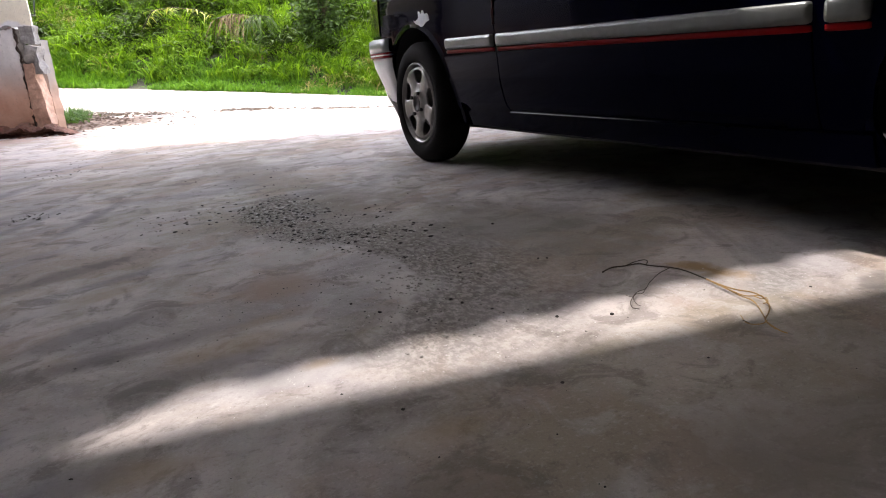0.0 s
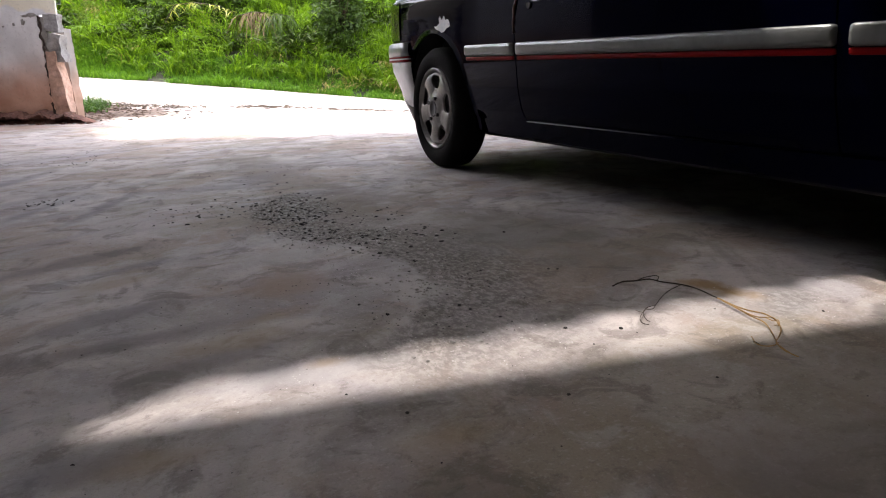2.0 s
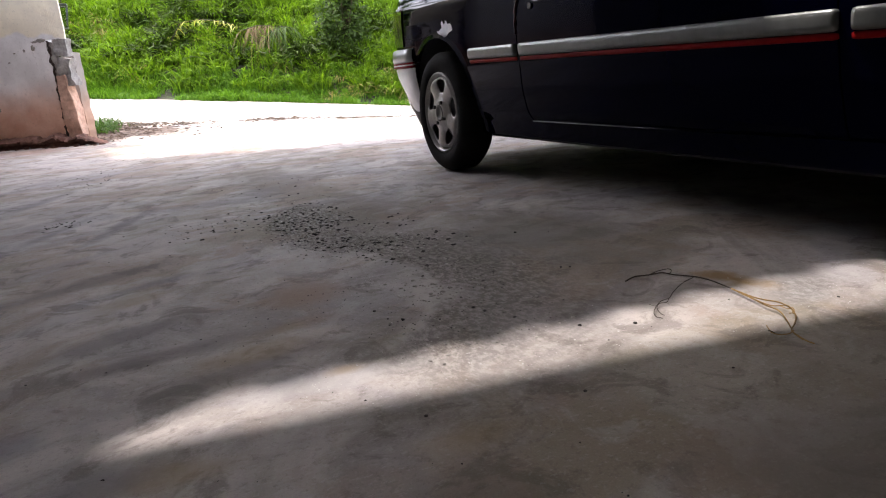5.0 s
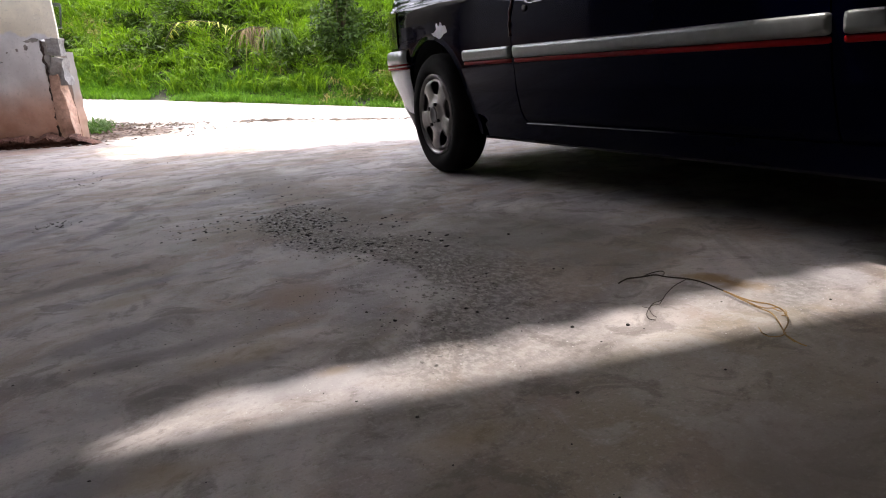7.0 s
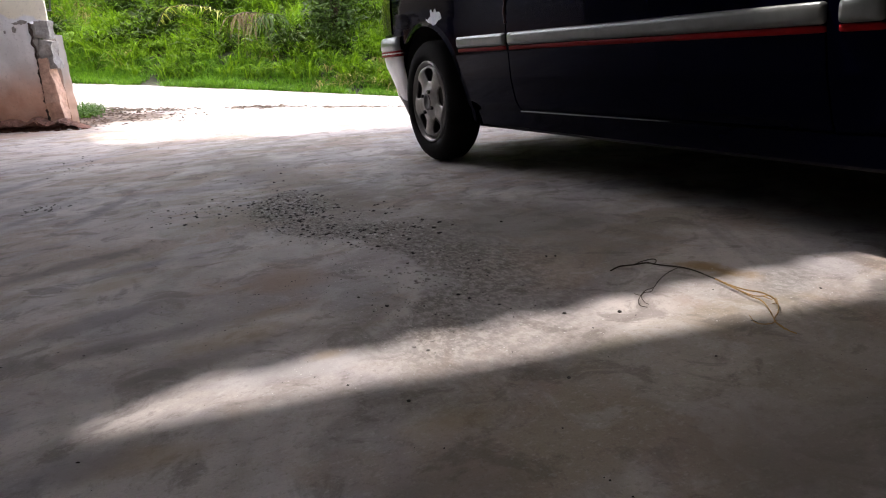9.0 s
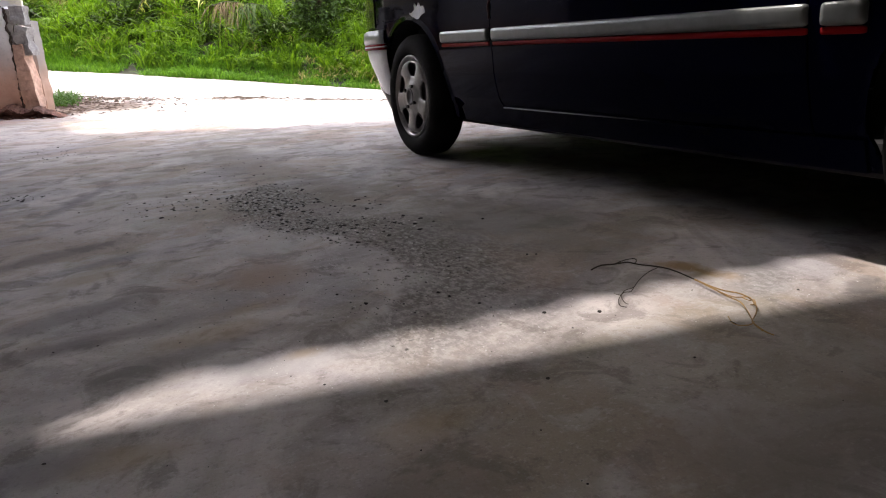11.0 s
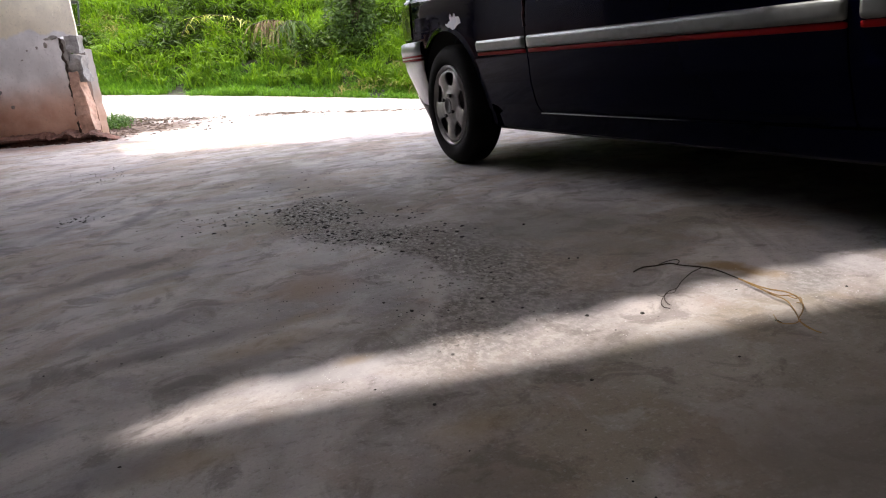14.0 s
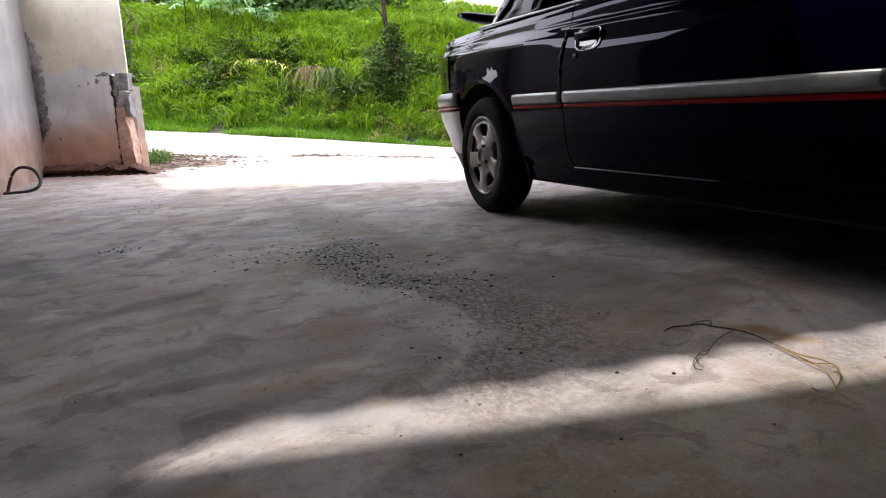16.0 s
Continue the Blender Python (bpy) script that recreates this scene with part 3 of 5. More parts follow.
def make_wheel(side, finish, turn):
    """A wheel whose outer face looks to -x before it is placed."""
    root = new("wheel")
    R, W = TYRE_R, 0.178
    tyre = revolve("tyre", [(0.178, 0.150), (0.20, 0.172), (0.24, 0.178), (0.27, 0.165), (R - 0.003, 0.145), (R, 0.12), (R, 0.09), (R, 0.06), (R - 0.003, 0.033), (0.272, 0.014), (0.245, 0.001), (0.215, 0.004), (0.203, 0.012), (0.196, 0.020), (0.185, 0.024)], RUBBER, root, 96)
    revolve("rim", [(0.186, 0.030), (0.195, 0.020), (0.196, 0.012), (0.190, 0.009), (0.186, 0.012), (0.181, 0.022), (0.176, 0.030), (0.172, 0.045), (0.168, 0.10), (0.170, 0.16), (0.178, 0.165)], finish, root, 96, "silver-painted steel rim")
    # spoked disc: five slots
    rs = [0.030, 0.045, 0.058, 0.070, 0.088, 0.098, 0.106, 0.122, 0.140, 0.153, 0.160, 0.166, 0.172, 0.176]
    dome = [0.010, 0.008, 0.012, 0.018, 0.022, 0.022, 0.022, 0.021, 0.020, 0.020, 0.021, 0.024, 0.032, 0.040]
    half = {5: 0.17, 6: 0.26, 7: 0.31, 8: 0.335, 9: 0.32, 10: 0.22}
    steps_a, verts, faces, slots = 24, [], [], 5
    cols = slots * steps_a
    for i, (r, x) in enumerate(zip(rs, dome)):
        ha = half.get(i, 0.27)
        for c in range(cols):
            k, f = divmod(c, steps_a)
            u = f / steps_a                       # 0 to 0.5 spans the slot, the rest the spoke
            a = -ha + 2 * ha * (u / 0.5) if u <= 0.5 else ha + (math.tau / slots - 2 * ha) * ((u - 0.5) / 0.5)
            edge = 0.0
            if 4 <= i <= 11 and u > 0.5:
                v = (u - 0.75) / 0.25
                edge = -0.008 * (1 - v * v)
            ang = k * math.tau / slots + a + turn
            verts.append((x + edge, r * math.cos(ang), r * math.sin(ang)))
    for i in range(len(rs) - 1):
        for c in range(cols):
            u = (c % steps_a) / steps_a
            if 5 <= i <= 9 and u < 0.5:
                continue
            faces.append((i * cols + c, i * cols + (c + 1) % cols, (i + 1) * cols + (c + 1) % cols, (i + 1) * cols + c))
    disc = mesh_object("disc", verts, faces, finish, True)
    sol = disc.modifiers.new("thickness", "SOLIDIFY")
    sol.thickness, sol.offset = 0.008, 0
    under(disc, root, "silver wheel disc with five slots")
    revolve("hub_cap", [(0.001, 0.008), (0.026, 0.007), (0.030, 0.003), (0.040, 0.003), (0.043, 0.008), (0.044, 0.022)], BLACK, root, 32, "black hub cap")
    for k in range(4):
        a = k * math.tau / 4 + 0.5
        bm = bmesh.new()
        bmesh.ops.create_cone(bm, cap_ends=True, segments=6, radius1=0.010, radius2=0.009, depth=0.016, matrix=pose(0.004, 0.056 * math.cos(a), 0.056 * math.sin(a), 0, 90, 0))
        part("nut", bm, BLACK, root)
    revolve("brake_drum", [(0.001, 0.07), (0.10, 0.07), (0.115, 0.075), (0.115, 0.13)], BLACK, root, 48)
    return root


def make_car():
    car = new("car")
    tagged(car, "dark navy two-door saloon with silver strips and red pinstripe", "car")
    both = (-1, 1)
    for side in both:
        panel("quarter_panel", lambda z: rear_end(z) - 0.0005, lambda z: door_rear(z) + 0.004, 0.20, 0.95, PAINT, car, side, n=150, m=100)
        d = panel("door", lambda z: door_rear(z) - 0.003, door_front, 0.272, 0.95, PAINT, car, side, n=60, m=90, arches=False)
        panel("sill", lambda z: door_rear(z) - 0.0, lambda z: -2.16, 0.198, 0.268, PAINT, car, side, out=0.009, n=40, m=5)
        panel("fender", lambda z: door_front(z) - 0.005, lambda z: front_end(z) + 0.0005, 0.20, 0.95, PAINT, car, side, n=110, m=48)
        strips = [("strip", -0.33, -0.735, car), ("strip", -0.757, -2.034, d), ("strip", -2.062, -2.158, car)]
        for nm, ya, yb, par in strips:
            trim_strip(nm, ya, yb, SILVER, par, side, 0.0)
            trim_strip("pinstripe", ya, yb, RED, par, side, -0.0325)
        handle(d, side)
        edge = [(side * (plan(door_rear(z), z) + 0.001 + 0.002 * math.sin(z * 130)), door_rear(z) + 0.002, z) for z in steps(0.60, 0.785, 26)]
        under(tube("rusted_edge", edge, 0.0055, RUST, 6), d, "dark red rusted door edge")
        # highlight on the door's lower edge, added as a tapering silver strip
        pts = [(side * (plan(y, 0.27) + 0.011), y, 0.270) for y in steps(-0.765, -1.55, 24)]
        under(tube("sill_highlight", pts, 0.0022, SILVER, 5, 0.3), car, "highlight along the door's bottom edge, built as a thin bright strip")
    # rear bumper, front bumper
    bumper("rear_bumper", car, 1)
    bumper("front_bumper", car, -1)
    lids(car)
    greenhouse(car)
    for side in both:
        lamp_patch("tail_lamp", car, side)
        for cy in (AXLE_REAR, AXLE_FRONT):
            liner(car, side, cy)
    bm = bmesh.new()
    box(bm, (-0.635, -3.1, 0.165), (0.635, 0.50, 0.25), 0.02)
    part("underbody", bm, BLACK, car)
    spoiler(car)
    for side in both:
        for cy in (AXLE_REAR, AXLE_FRONT):
            w = make_wheel(side, ALLOY if cy < -1 else STEEL, 0.85 if cy < -1 else 0.42)
            w.parent = car
            w.matrix_basis = pose(side * (0.838 if cy < -1 else 0.829), cy + (0.006 if cy < -1 else 0.0), TYRE_R, 0, 0, 0 if side < 0 else 180)
    # flake of bare paint on the quarter panel
    bm = bmesh.new()
    ring = [(-0.055, 0.676), (-0.075, 0.684), (-0.070, 0.706), (-0.082, 0.713), (-0.096, 0.698), (-0.110, 0.697), (-0.117, 0.712), (-0.128, 0.710), (-0.138, 0.694), (-0.168, 0.695), (-0.180, 0.684), (-0.188, 0.664), (-0.150, 0.657), (-0.120, 0.643), (-0.094, 0.641), (-0.070, 0.652), (-0.045, 0.656), (-0.022, 0.667), (-0.020, 0.674), (-0.040, 0.670)]
    top, low = [], []
    for y, z in ring:
        yy, zz = y, z
        top.append(bm.verts.new((-(plan(yy, zz) + 0.0025), yy, zz)))
        low.append(bm.verts.new((-(plan(yy, zz) + 0.0005), yy, zz)))
    bm.faces.new(top)
    for k in range(len(ring)):
        j = (k + 1) % len(ring)
        bm.faces.new((top[k], top[j], low[j], low[k]))
    part("chipped_patch", bm, BARE, car, "pale chipped patch of bare paint")
    car.matrix_world = Matrix.Translation(CAR)
    return car


def trim_strip(name, ya, yb, mat, parent, side, drop):
    """A rounded moulding along the side, or the thin line under it."""
    def mid(y):
        return 0.551 + 0.017 * (y + 0.33)
    h, proud = (0.0235, 0.015) if drop == 0.0 else (0.0078, 0.007)
    sect = [(-1, 0.0), (-0.96, 0.6), (-0.75, 0.9), (-0.4, 1.0), (0.4, 1.0), (0.75, 0.9), (0.96, 0.6), (1, 0.0)]
    ys = [ya, ya - 0.004] + steps(ya - 0.012, yb + 0.012, 30) + [yb + 0.004, yb]
    verts = []
    for i, y in enumerate(ys):
        end = 0.35 if i in (0, len(ys) - 1) else 0.8 if i in (1, len(ys) - 2) else 1.0
        for a, b in sect:
            z = mid(y) + drop + a * h * (0.55 + 0.45 * end)
            verts.append((side * (plan(y, z) - 0.001 + proud * b * end), y, z))
    faces = grid_faces(len(ys), len(sect)) + [tuple(range(len(sect))), tuple(range((len(ys) - 1) * len(sect), len(ys) * len(sect)))]
    return under(mesh_object(name, verts, faces, mat, True), parent)


def handle(parent, side):
    """A flap handle in a dished cup."""
    yc, zc = -0.925, 0.742
    verts, rings = [], [(1.0, 0.004), (0.9, 0.005), (0.8, -0.004), (0.55, -0.02), (0.0, -0.024)]
    for k, out in rings:
        for a in range(28):
            t = a * math.tau / 28
            y = yc + k * 0.082 * power(math.cos(t), 0.6)
            z = zc + k * 0.042 * power(math.sin(t), 0.6)
            verts.append((side * (plan(y, z) + max(out, 0.0015)), y, z))
    cup = under(mesh_object("handle_cup", verts, grid_faces(len(rings), 28, True), GLOSSBLACK, True), parent, "black handle recess")
    bm = bmesh.new()
    w = plan(yc, zc)
    box(bm, (-0.010, -0.07, -0.012), (0.010, 0.07, 0.016), 0.007)
    for v in bm.verts:
        v.co += Vector((side * (w + 0.010), yc, zc + 0.012))
    under(part("handle", bm, PAINT, None, "", True), parent, "dark flap handle")
    bm = bmesh.new()
    bmesh.ops.create_cone(bm, cap_ends=True, segments=20, radius1=0.012, radius2=0.010, depth=0.008, matrix=pose(side * (plan(-0.85, 0.69) + 0.002), -0.85, 0.69, 0, 90, 0))
    part("lock", bm, BLACK, parent)


def bumper(name, parent, end):
    """A wrap-round bumper: silver band, thin red line, pale lower apron."""
    def outline(k, grow, drop):
        t = -math.pi / 2 + math.pi * k
        if end > 0:
            return (0.828 * grow) * power(math.sin(t), 0.46), 0.31 + (0.585 - drop) * power(max(0.0, math.cos(t)), 0.5)
        return (0.828 * grow) * power(math.sin(t), 0.62), -2.88 - (0.52 - drop) * power(max(0.0, math.cos(t)), 0.62)
    root = new(name)
    root.parent = parent
    n = 72
    bands = [("band", SILVER, [(0.622, 0.95, 0.05), (0.620, 0.985, 0.015), (0.612, 1.0, 0.0), (0.575, 1.004, -0.004), (0.552, 1.0, 0.0), (0.548, 0.985, 0.01)], "silver-grey bumper band"),
             ("pinstripe", RED, [(0.5478, 0.985, 0.01), (0.546, 1.002, -0.001), (0.540, 1.002, -0.001), (0.538, 0.98, 0.012)], "thin red line"),
             ("pale_line", VALANCE, [(0.5378, 0.98, 0.012), (0.537, 1.0, 0.0), (0.532, 1.0, 0.0), (0.5312, 0.98, 0.012)], "thin pale line"),
             ("lower_pinstripe", RED, [(0.531, 0.98, 0.012), (0.530, 1.002, -0.001), (0.524, 1.002, -0.001), (0.522, 0.98, 0.012)], "thin red line"),
             ("apron", VALANCE, [(0.5218, 0.975, 0.015), (0.515, 0.985, 0.010), (0.47, 0.985, 0.045), (0.40, 0.97, 0.12), (0.33, 0.955, 0.21), (0.295, 0.945, 0.265), (0.285, 0.93, 0.28), (0.283, 0.88, 0.32)], "pale lower bumper apron")]
    for nm, mat, rows, label in bands:
        verts = []
        for z, g, dr in rows:
            for k in range(n + 1):
                x, y = outline(k / n, g, dr)
                verts.append((x, y, z))
        ob = mesh_object(nm, verts, grid_faces(len(rows), n + 1), mat, True)
        sol = ob.modifiers.new("thickness", "SOLIDIFY")
        sol.thickness, sol.offset = 0.004, 0
        under(ob, root, label)
    return root


def lids(car):
    for name, ya, yb in (("boot_lid", 0.20, 0.79), ("bonnet", -1.95, -3.28)):
        verts, m, n = [], 24, 24
        for i in range(m + 1):
            y = ya + (yb - ya) * i / m
            z0 = belt(y) - 0.004
            w = plan(y, z0, rear_end(z0), front_end(z0))
            if i == m:
                w *= 0.9
            for j in range(n + 1):
                u = -1 + 2 * j / n
                verts.append((w * u, y, z0 + 0.05 * (1 - abs(u) ** 2.4)))
        ob = mesh_object(name, verts, grid_faces(m + 1, n + 1), PAINT, True)
        under(ob, car)


def greenhouse(car):
    """Roof, pillars and glass above the belt."""
    rows = 14
    n = 96
    zr = 1.37

    def at(k, v):
        t = math.tau * k / n
        w = 0.785 + (0.66 - 0.785) * v ** 1.15
        yr, yf = 0.47 + (-0.30 - 0.47) * v ** 1.05, -2.02 + (-1.28 + 2.02) * v ** 1.05
        x = w * power(math.sin(t), 0.42)
        y = (yr + yf) / 2 + (yr - yf) / 2 * power(math.cos(t), 0.42)
        return x, y, 0.845 + (zr - 0.845) * v

    def kind(k, i):
        x, y, z = at(k + 0.5, (i + 0.5) / rows)
        v = (i + 0.5) / rows
        if v < 0.05 or v > 0.9:
            return "pillar_frame"
        w = 0.785 + (0.66 - 0.785) * v ** 1.15
        yr, yf = 0.47 - 0.77 * v ** 1.05, -2.02 + 0.74 * v ** 1.05
        if abs(x) > w - 0.045:
            if -0.80 < y < -0.72 or y > yr - 0.45 or y < yf + 0.10:
                return "pillar_frame"
            return ("quarter_window" if y > -0.75 else "door_window") + ("_a" if x < 0 else "_b")
        if abs(x) > w - 0.09:
            return "pillar_frame"
        return "rear_window" if y > -0.8 else "windscreen"

    groups = {}
    for i in range(rows):
        for k in range(n):
            groups.setdefault(kind(k, i), []).append((k, i))
    for name, cells in groups.items():
        verts, idx, faces = [], {}, []
        for k, i in cells:
            f = []
            for kk, ii in ((k, i), (k + 1, i), (k + 1, i + 1), (k, i + 1)):
                key = (kk % n, ii)
                if key not in idx:
                    idx[key] = len(verts)
                    verts.append(at(kk % n, ii / rows))
                f.append(idx[key])
            faces.append(tuple(f[::-1]))
        clear = name != "pillar_frame"
        ob = mesh_object(name.split("_a")[0].split("_b")[0] if clear else name, verts, faces, GLASS if clear else PAINT, True)
        sol = ob.modifiers.new("thickness", "SOLIDIFY")
        sol.thickness, sol.offset = (0.004, -1) if clear else (0.02, -0.6)
        under(ob, car)
    # roof skin
    verts = [(0, -0.79, zr + 0.035)]
    for q in (0.25, 0.5, 0.75, 0.92, 1.0):
        for k in range(n):
            x, y, z = at(k, 1.0)
            verts.append((x * q, -0.79 + (y + 0.79) * q, zr + 0.035 * (1 - q ** 2.5)))
    faces = [(0, 1 + k, 1 + (k + 1) % n) for k in range(n)]
    for r in range(4):
        faces += [(1 + r * n + k, 1 + (r + 1) * n + k, 1 + (r + 1) * n + (k + 1) % n, 1 + r * n + (k + 1) % n) for k in range(n)]
    under(mesh_object("roof_skin", verts, faces, PAINT, True), car)
    # dark cabin floor
    bm = bmesh.new()
    box(bm, (-0.68, -1.95, 0.30), (0.68, 0.22, 0.62), 0.03)
    part("cabin", bm, BLACK, car)
    # bright line under the side glass
    for side in (-1, 1):
        pts = []
        for y in steps(0.08, -1.85, 30):
            pts.append((side * 0.789, y, belt(y) + 0.004))
        under(tube("window_moulding", pts, 0.006, CHROME, 6), car)


def lamp_patch(name, car, side):
    ob = panel(name, lambda z: rear_end(z) - 0.002, lambda z: 0.43, 0.632, 0.815, LAMP, car, side, "dark tail lamp lens", out=0.006, n=30, m=10, arches=False)
    return ob


def liner(car, side, cy):
    """A dark shell in the wheel arch."""
    verts, n = [], 28
    for x in (0.80, 0.5):
        for k in range(n + 1):
            a = math.radians(-4 + 188 * k / n)
            z = ARCH_Z + (ARCH_R + 0.012) * math.sin(a)
            verts.append((side * min(x, half_width(z) - 0.02), cy + (ARCH_R + 0.012) * math.cos(a), z))
    c = len(verts)
    verts.append((side * 0.5, cy, ARCH_Z))
    faces = grid_faces(2, n + 1) + [(n + 1 + k, n + 2 + k, c) for k in range(n)]
    under(mesh_object("arch_liner", verts, faces, BLACK, True), car)


def spoiler(car):
    """A wing over the boot lid with slightly raised tips."""
    n = 30
    sect = [(-0.07, -0.022), (-0.06, 0.012), (-0.01, 0.032), (0.05, 0.034), (0.08, 0.018), (0.06, -0.012), (0.0, -0.030)]
    verts = []
    for j in range(n + 1):
        u = -1 + 2 * j / n
        k = 1 - 0.5 * abs(u) ** 14
        for y, z in sect:
            verts.append((0.635 * u, 0.74 + y * k - 0.05 * abs(u) ** 4, 1.05 + z * k + 0.022 * abs(u) ** 3))
    m = len(sect)
    faces = grid_faces(n + 1, m, True) + [tuple(range(m)), tuple(range(n * m, n * m + m))]
    under(mesh_object("spoiler", verts, faces, BLACK, True), car, "black boot spoiler")
    for x in (-0.36, 0.36):
        bm = bmesh.new()
        box(bm, (x - 0.04, 0.67, 0.86), (x + 0.04, 0.755, 1.065), 0.015)
        part("spoiler_foot", bm, BLACK, car)


make_car()


# ---- grass on the bank ----
def fountain(rnd, verts, faces, x, y, z, count, length, width, spread, droop, segs=3):
    """One tussock: blades arch outwards from a common foot."""
    for _ in range(count):
        a = rnd.uniform(0, math.tau)
        L = length * rnd.uniform(0.55, 1.15)
        lean = spread * rnd.random() ** 0.7
        dx, dy = math.cos(a), math.sin(a)
        w = width * rnd.uniform(0.6, 1.3)
        tw = rnd.uniform(-0.8, 0.8)
        px, py, pz = -dy * w * math.cos(tw), dx * w * math.cos(tw), w * math.sin(tw)
        bx, by = x + rnd.gauss(0, 0.05), y + rnd.gauss(0, 0.05)
        dr = droop * rnd.uniform(0.5, 1.3)
        b0 = len(verts)
        for i in range(segs + 1):
            t = i / segs
            out = L * (lean * t + dr * 0.5 * t * t)
            up = L * (t * math.sqrt(max(0.1, 1 - lean * lean * 0.7)) - dr * 0.6 * t ** 3)
            q = 1 - 0.85 * t ** 1.5
            cx, cy, cz = bx + dx * out, by + dy * out, z + up
            if i == segs:
                verts.append((cx, cy, cz))
            else:
                verts.append((cx - px * q, cy - py * q, cz - pz * q))
                verts.append((cx + px * q, cy + py * q, cz + pz * q))
        for i in range(segs - 1):
            faces.append((b0 + 2 * i, b0 + 2 * i + 1, b0 + 2 * i + 3, b0 + 2 * i + 2))
        faces.append((b0 + 2 * segs - 2, b0 + 2 * segs - 1, b0 + 2 * segs))


def meadow(name, seed, count, d0, d1, s0, s1, blades_each, length, width, mat, label, spread=0.5, droop=0.7, where=None, category="grass"):
    rnd = random.Random(seed)
    verts, faces = [], []
    for _ in range(count):
        d, s_ = rnd.uniform(d0, d1), rnd.uniform(s0, s1)
        x, y = xy(d, s_)
        n = noise.noise(Vector((x * 0.9, y * 0.9, seed)))
        if where and not where(d, s_, n):
            continue
        k = max(0.7, 0.8 + 0.6 * n)
        fountain(rnd, verts, faces, x, y, ground_z(x, y) - 0.03, blades_each, length * k, width, spread, droop)
    return tagged(mesh_object(name, verts, faces, mat, True), label, category, kind="stuff")


LUSH = leaf("lush_grass", (0.009, 0.034, 0.003), (0.18, 0.345, 0.018), 0.38)
FRINGE = leaf("short_grass", (0.015, 0.06, 0.006), (0.14, 0.31, 0.028), 0.35)
# dark leaves; among the grass their colour stands in for shadow
WEEDS = leaf("weeds_and_shade", (0.008, 0.020, 0.003), (0.042, 0.085, 0.010), 0.2)
DRYGRASS = leaf("dry_grass", (0.20, 0.15, 0.06), (0.42, 0.36, 0.17), 0.3)
FOLIAGE = leaf("tree_leaves", (0.018, 0.05, 0.012), (0.06, 0.13, 0.025), 0.3)
PALE = leaf("pale_leaves", (0.08, 0.19, 0.08), (0.20, 0.36, 0.19), 0.3)
YELLOW = leaf("yellow_leaves", (0.20, 0.25, 0.05), (0.42, 0.42, 0.13), 0.35)
DEADTAN = plain("withered_straps", (0.13, 0.095, 0.05), 0.95, vary=0.4, scale=8, Specular_IOR_Level=0.1)
DEAD = plain("dead_straps", (0.035, 0.028, 0.02), 0.95, vary=0.4, scale=8, Specular_IOR_Level=0.1)
BARK = plain("bark", (0.030, 0.021, 0.014), 0.95, vary=0.4, scale=14, bump=0.9, dist=0.02, Specular_IOR_Level=0.05)

meadow("tall_grass", 3, 4300, 12.4, 18.5, -12, 6, 26, 0.66, 0.012, LUSH, "lush bright green tall grass covering the bank", 0.5, 0.95, lambda d, s, n: n > -0.6)
meadow("upper_grass", 4, 1500, 18.5, 25.0, -5, 5, 20, 0.70, 0.016, LUSH, "lush green grass on the upper bank", 0.5, 0.9)
meadow("short_grass", 5, 3000, 11.96, 12.8, -12, 6, 24, 0.25, 0.008, FRINGE, "short bright green grass along the lane edge", 0.6, 0.6, lambda d, s, n: n > -0.5)
# these two dark layers put the shadowed gaps of the grass into colour
meadow("weeds_and_shade", 8, 1000, 13.0, 14.9, -12, 6, 34, 0.62, 0.020, WEEDS, "dark broad-leaved weeds standing in for shade among the grass", 0.9, 0.9, lambda d, s, n: n > -0.05)
meadow("bank_weeds", 9, 260, 12.5, 13.6, -12, 6, 20, 0.34, 0.018, WEEDS, "low weeds near the foot of the bank, coloured dark like shade", 0.9, 0.8, lambda d, s, n: n > 0.05)
meadow("dry_grass", 11, 900, 12.1, 14.4, -12, 6, 16, 0.40, 0.006, DRYGRASS, "dry straw-coloured grass patches on the bank", 0.8, 1.3, lambda d, s, n: n > 0.10)


# ---- plants on the bank ----
def leaf_cloud(name, blobs, count, size, mat, seed, parent=None, label=""):
    """Many small folded leaves scattered through uneven blobs."""
    rnd = random.Random(seed)
    verts, faces = [], []
    for _ in range(count):
        (cx, cy, cz), (rx, ry, rz) = rnd.choice(blobs)
        v = Vector((rnd.gauss(0, 1), rnd.gauss(0, 1), rnd.gauss(0, 1))).normalized() * rnd.random() ** 0.45
        c = Vector((cx + v.x * rx, cy + v.y * ry, cz + v.z * rz))
        t = Vector((rnd.gauss(0, 1), rnd.gauss(0, 1), rnd.gauss(-0.3, 0.6))).normalized()
        n = t.cross(Vector((rnd.gauss(0, 1), rnd.gauss(0, 1), rnd.gauss(0, 1)))).normalized()
        L = size * rnd.uniform(0.6, 1.4)
        w = L * rnd.uniform(0.22, 0.36)
        b = len(verts)
        up = t.cross(n) * w * 0.35
        verts += [c, c + t * L * 0.5 + n * w + up, c + t * L, c + t * L * 0.5 - n * w + up]
        faces += [(b, b + 1, b + 2), (b, b + 2, b + 3)]
    ob = mesh_object(name, verts, faces, mat, True)
    if parent:
        ob.parent = parent
    return tagged(ob, label)


def place(x, y, up=0.0):
    return Vector((x, y, ground_z(x, y) + up))


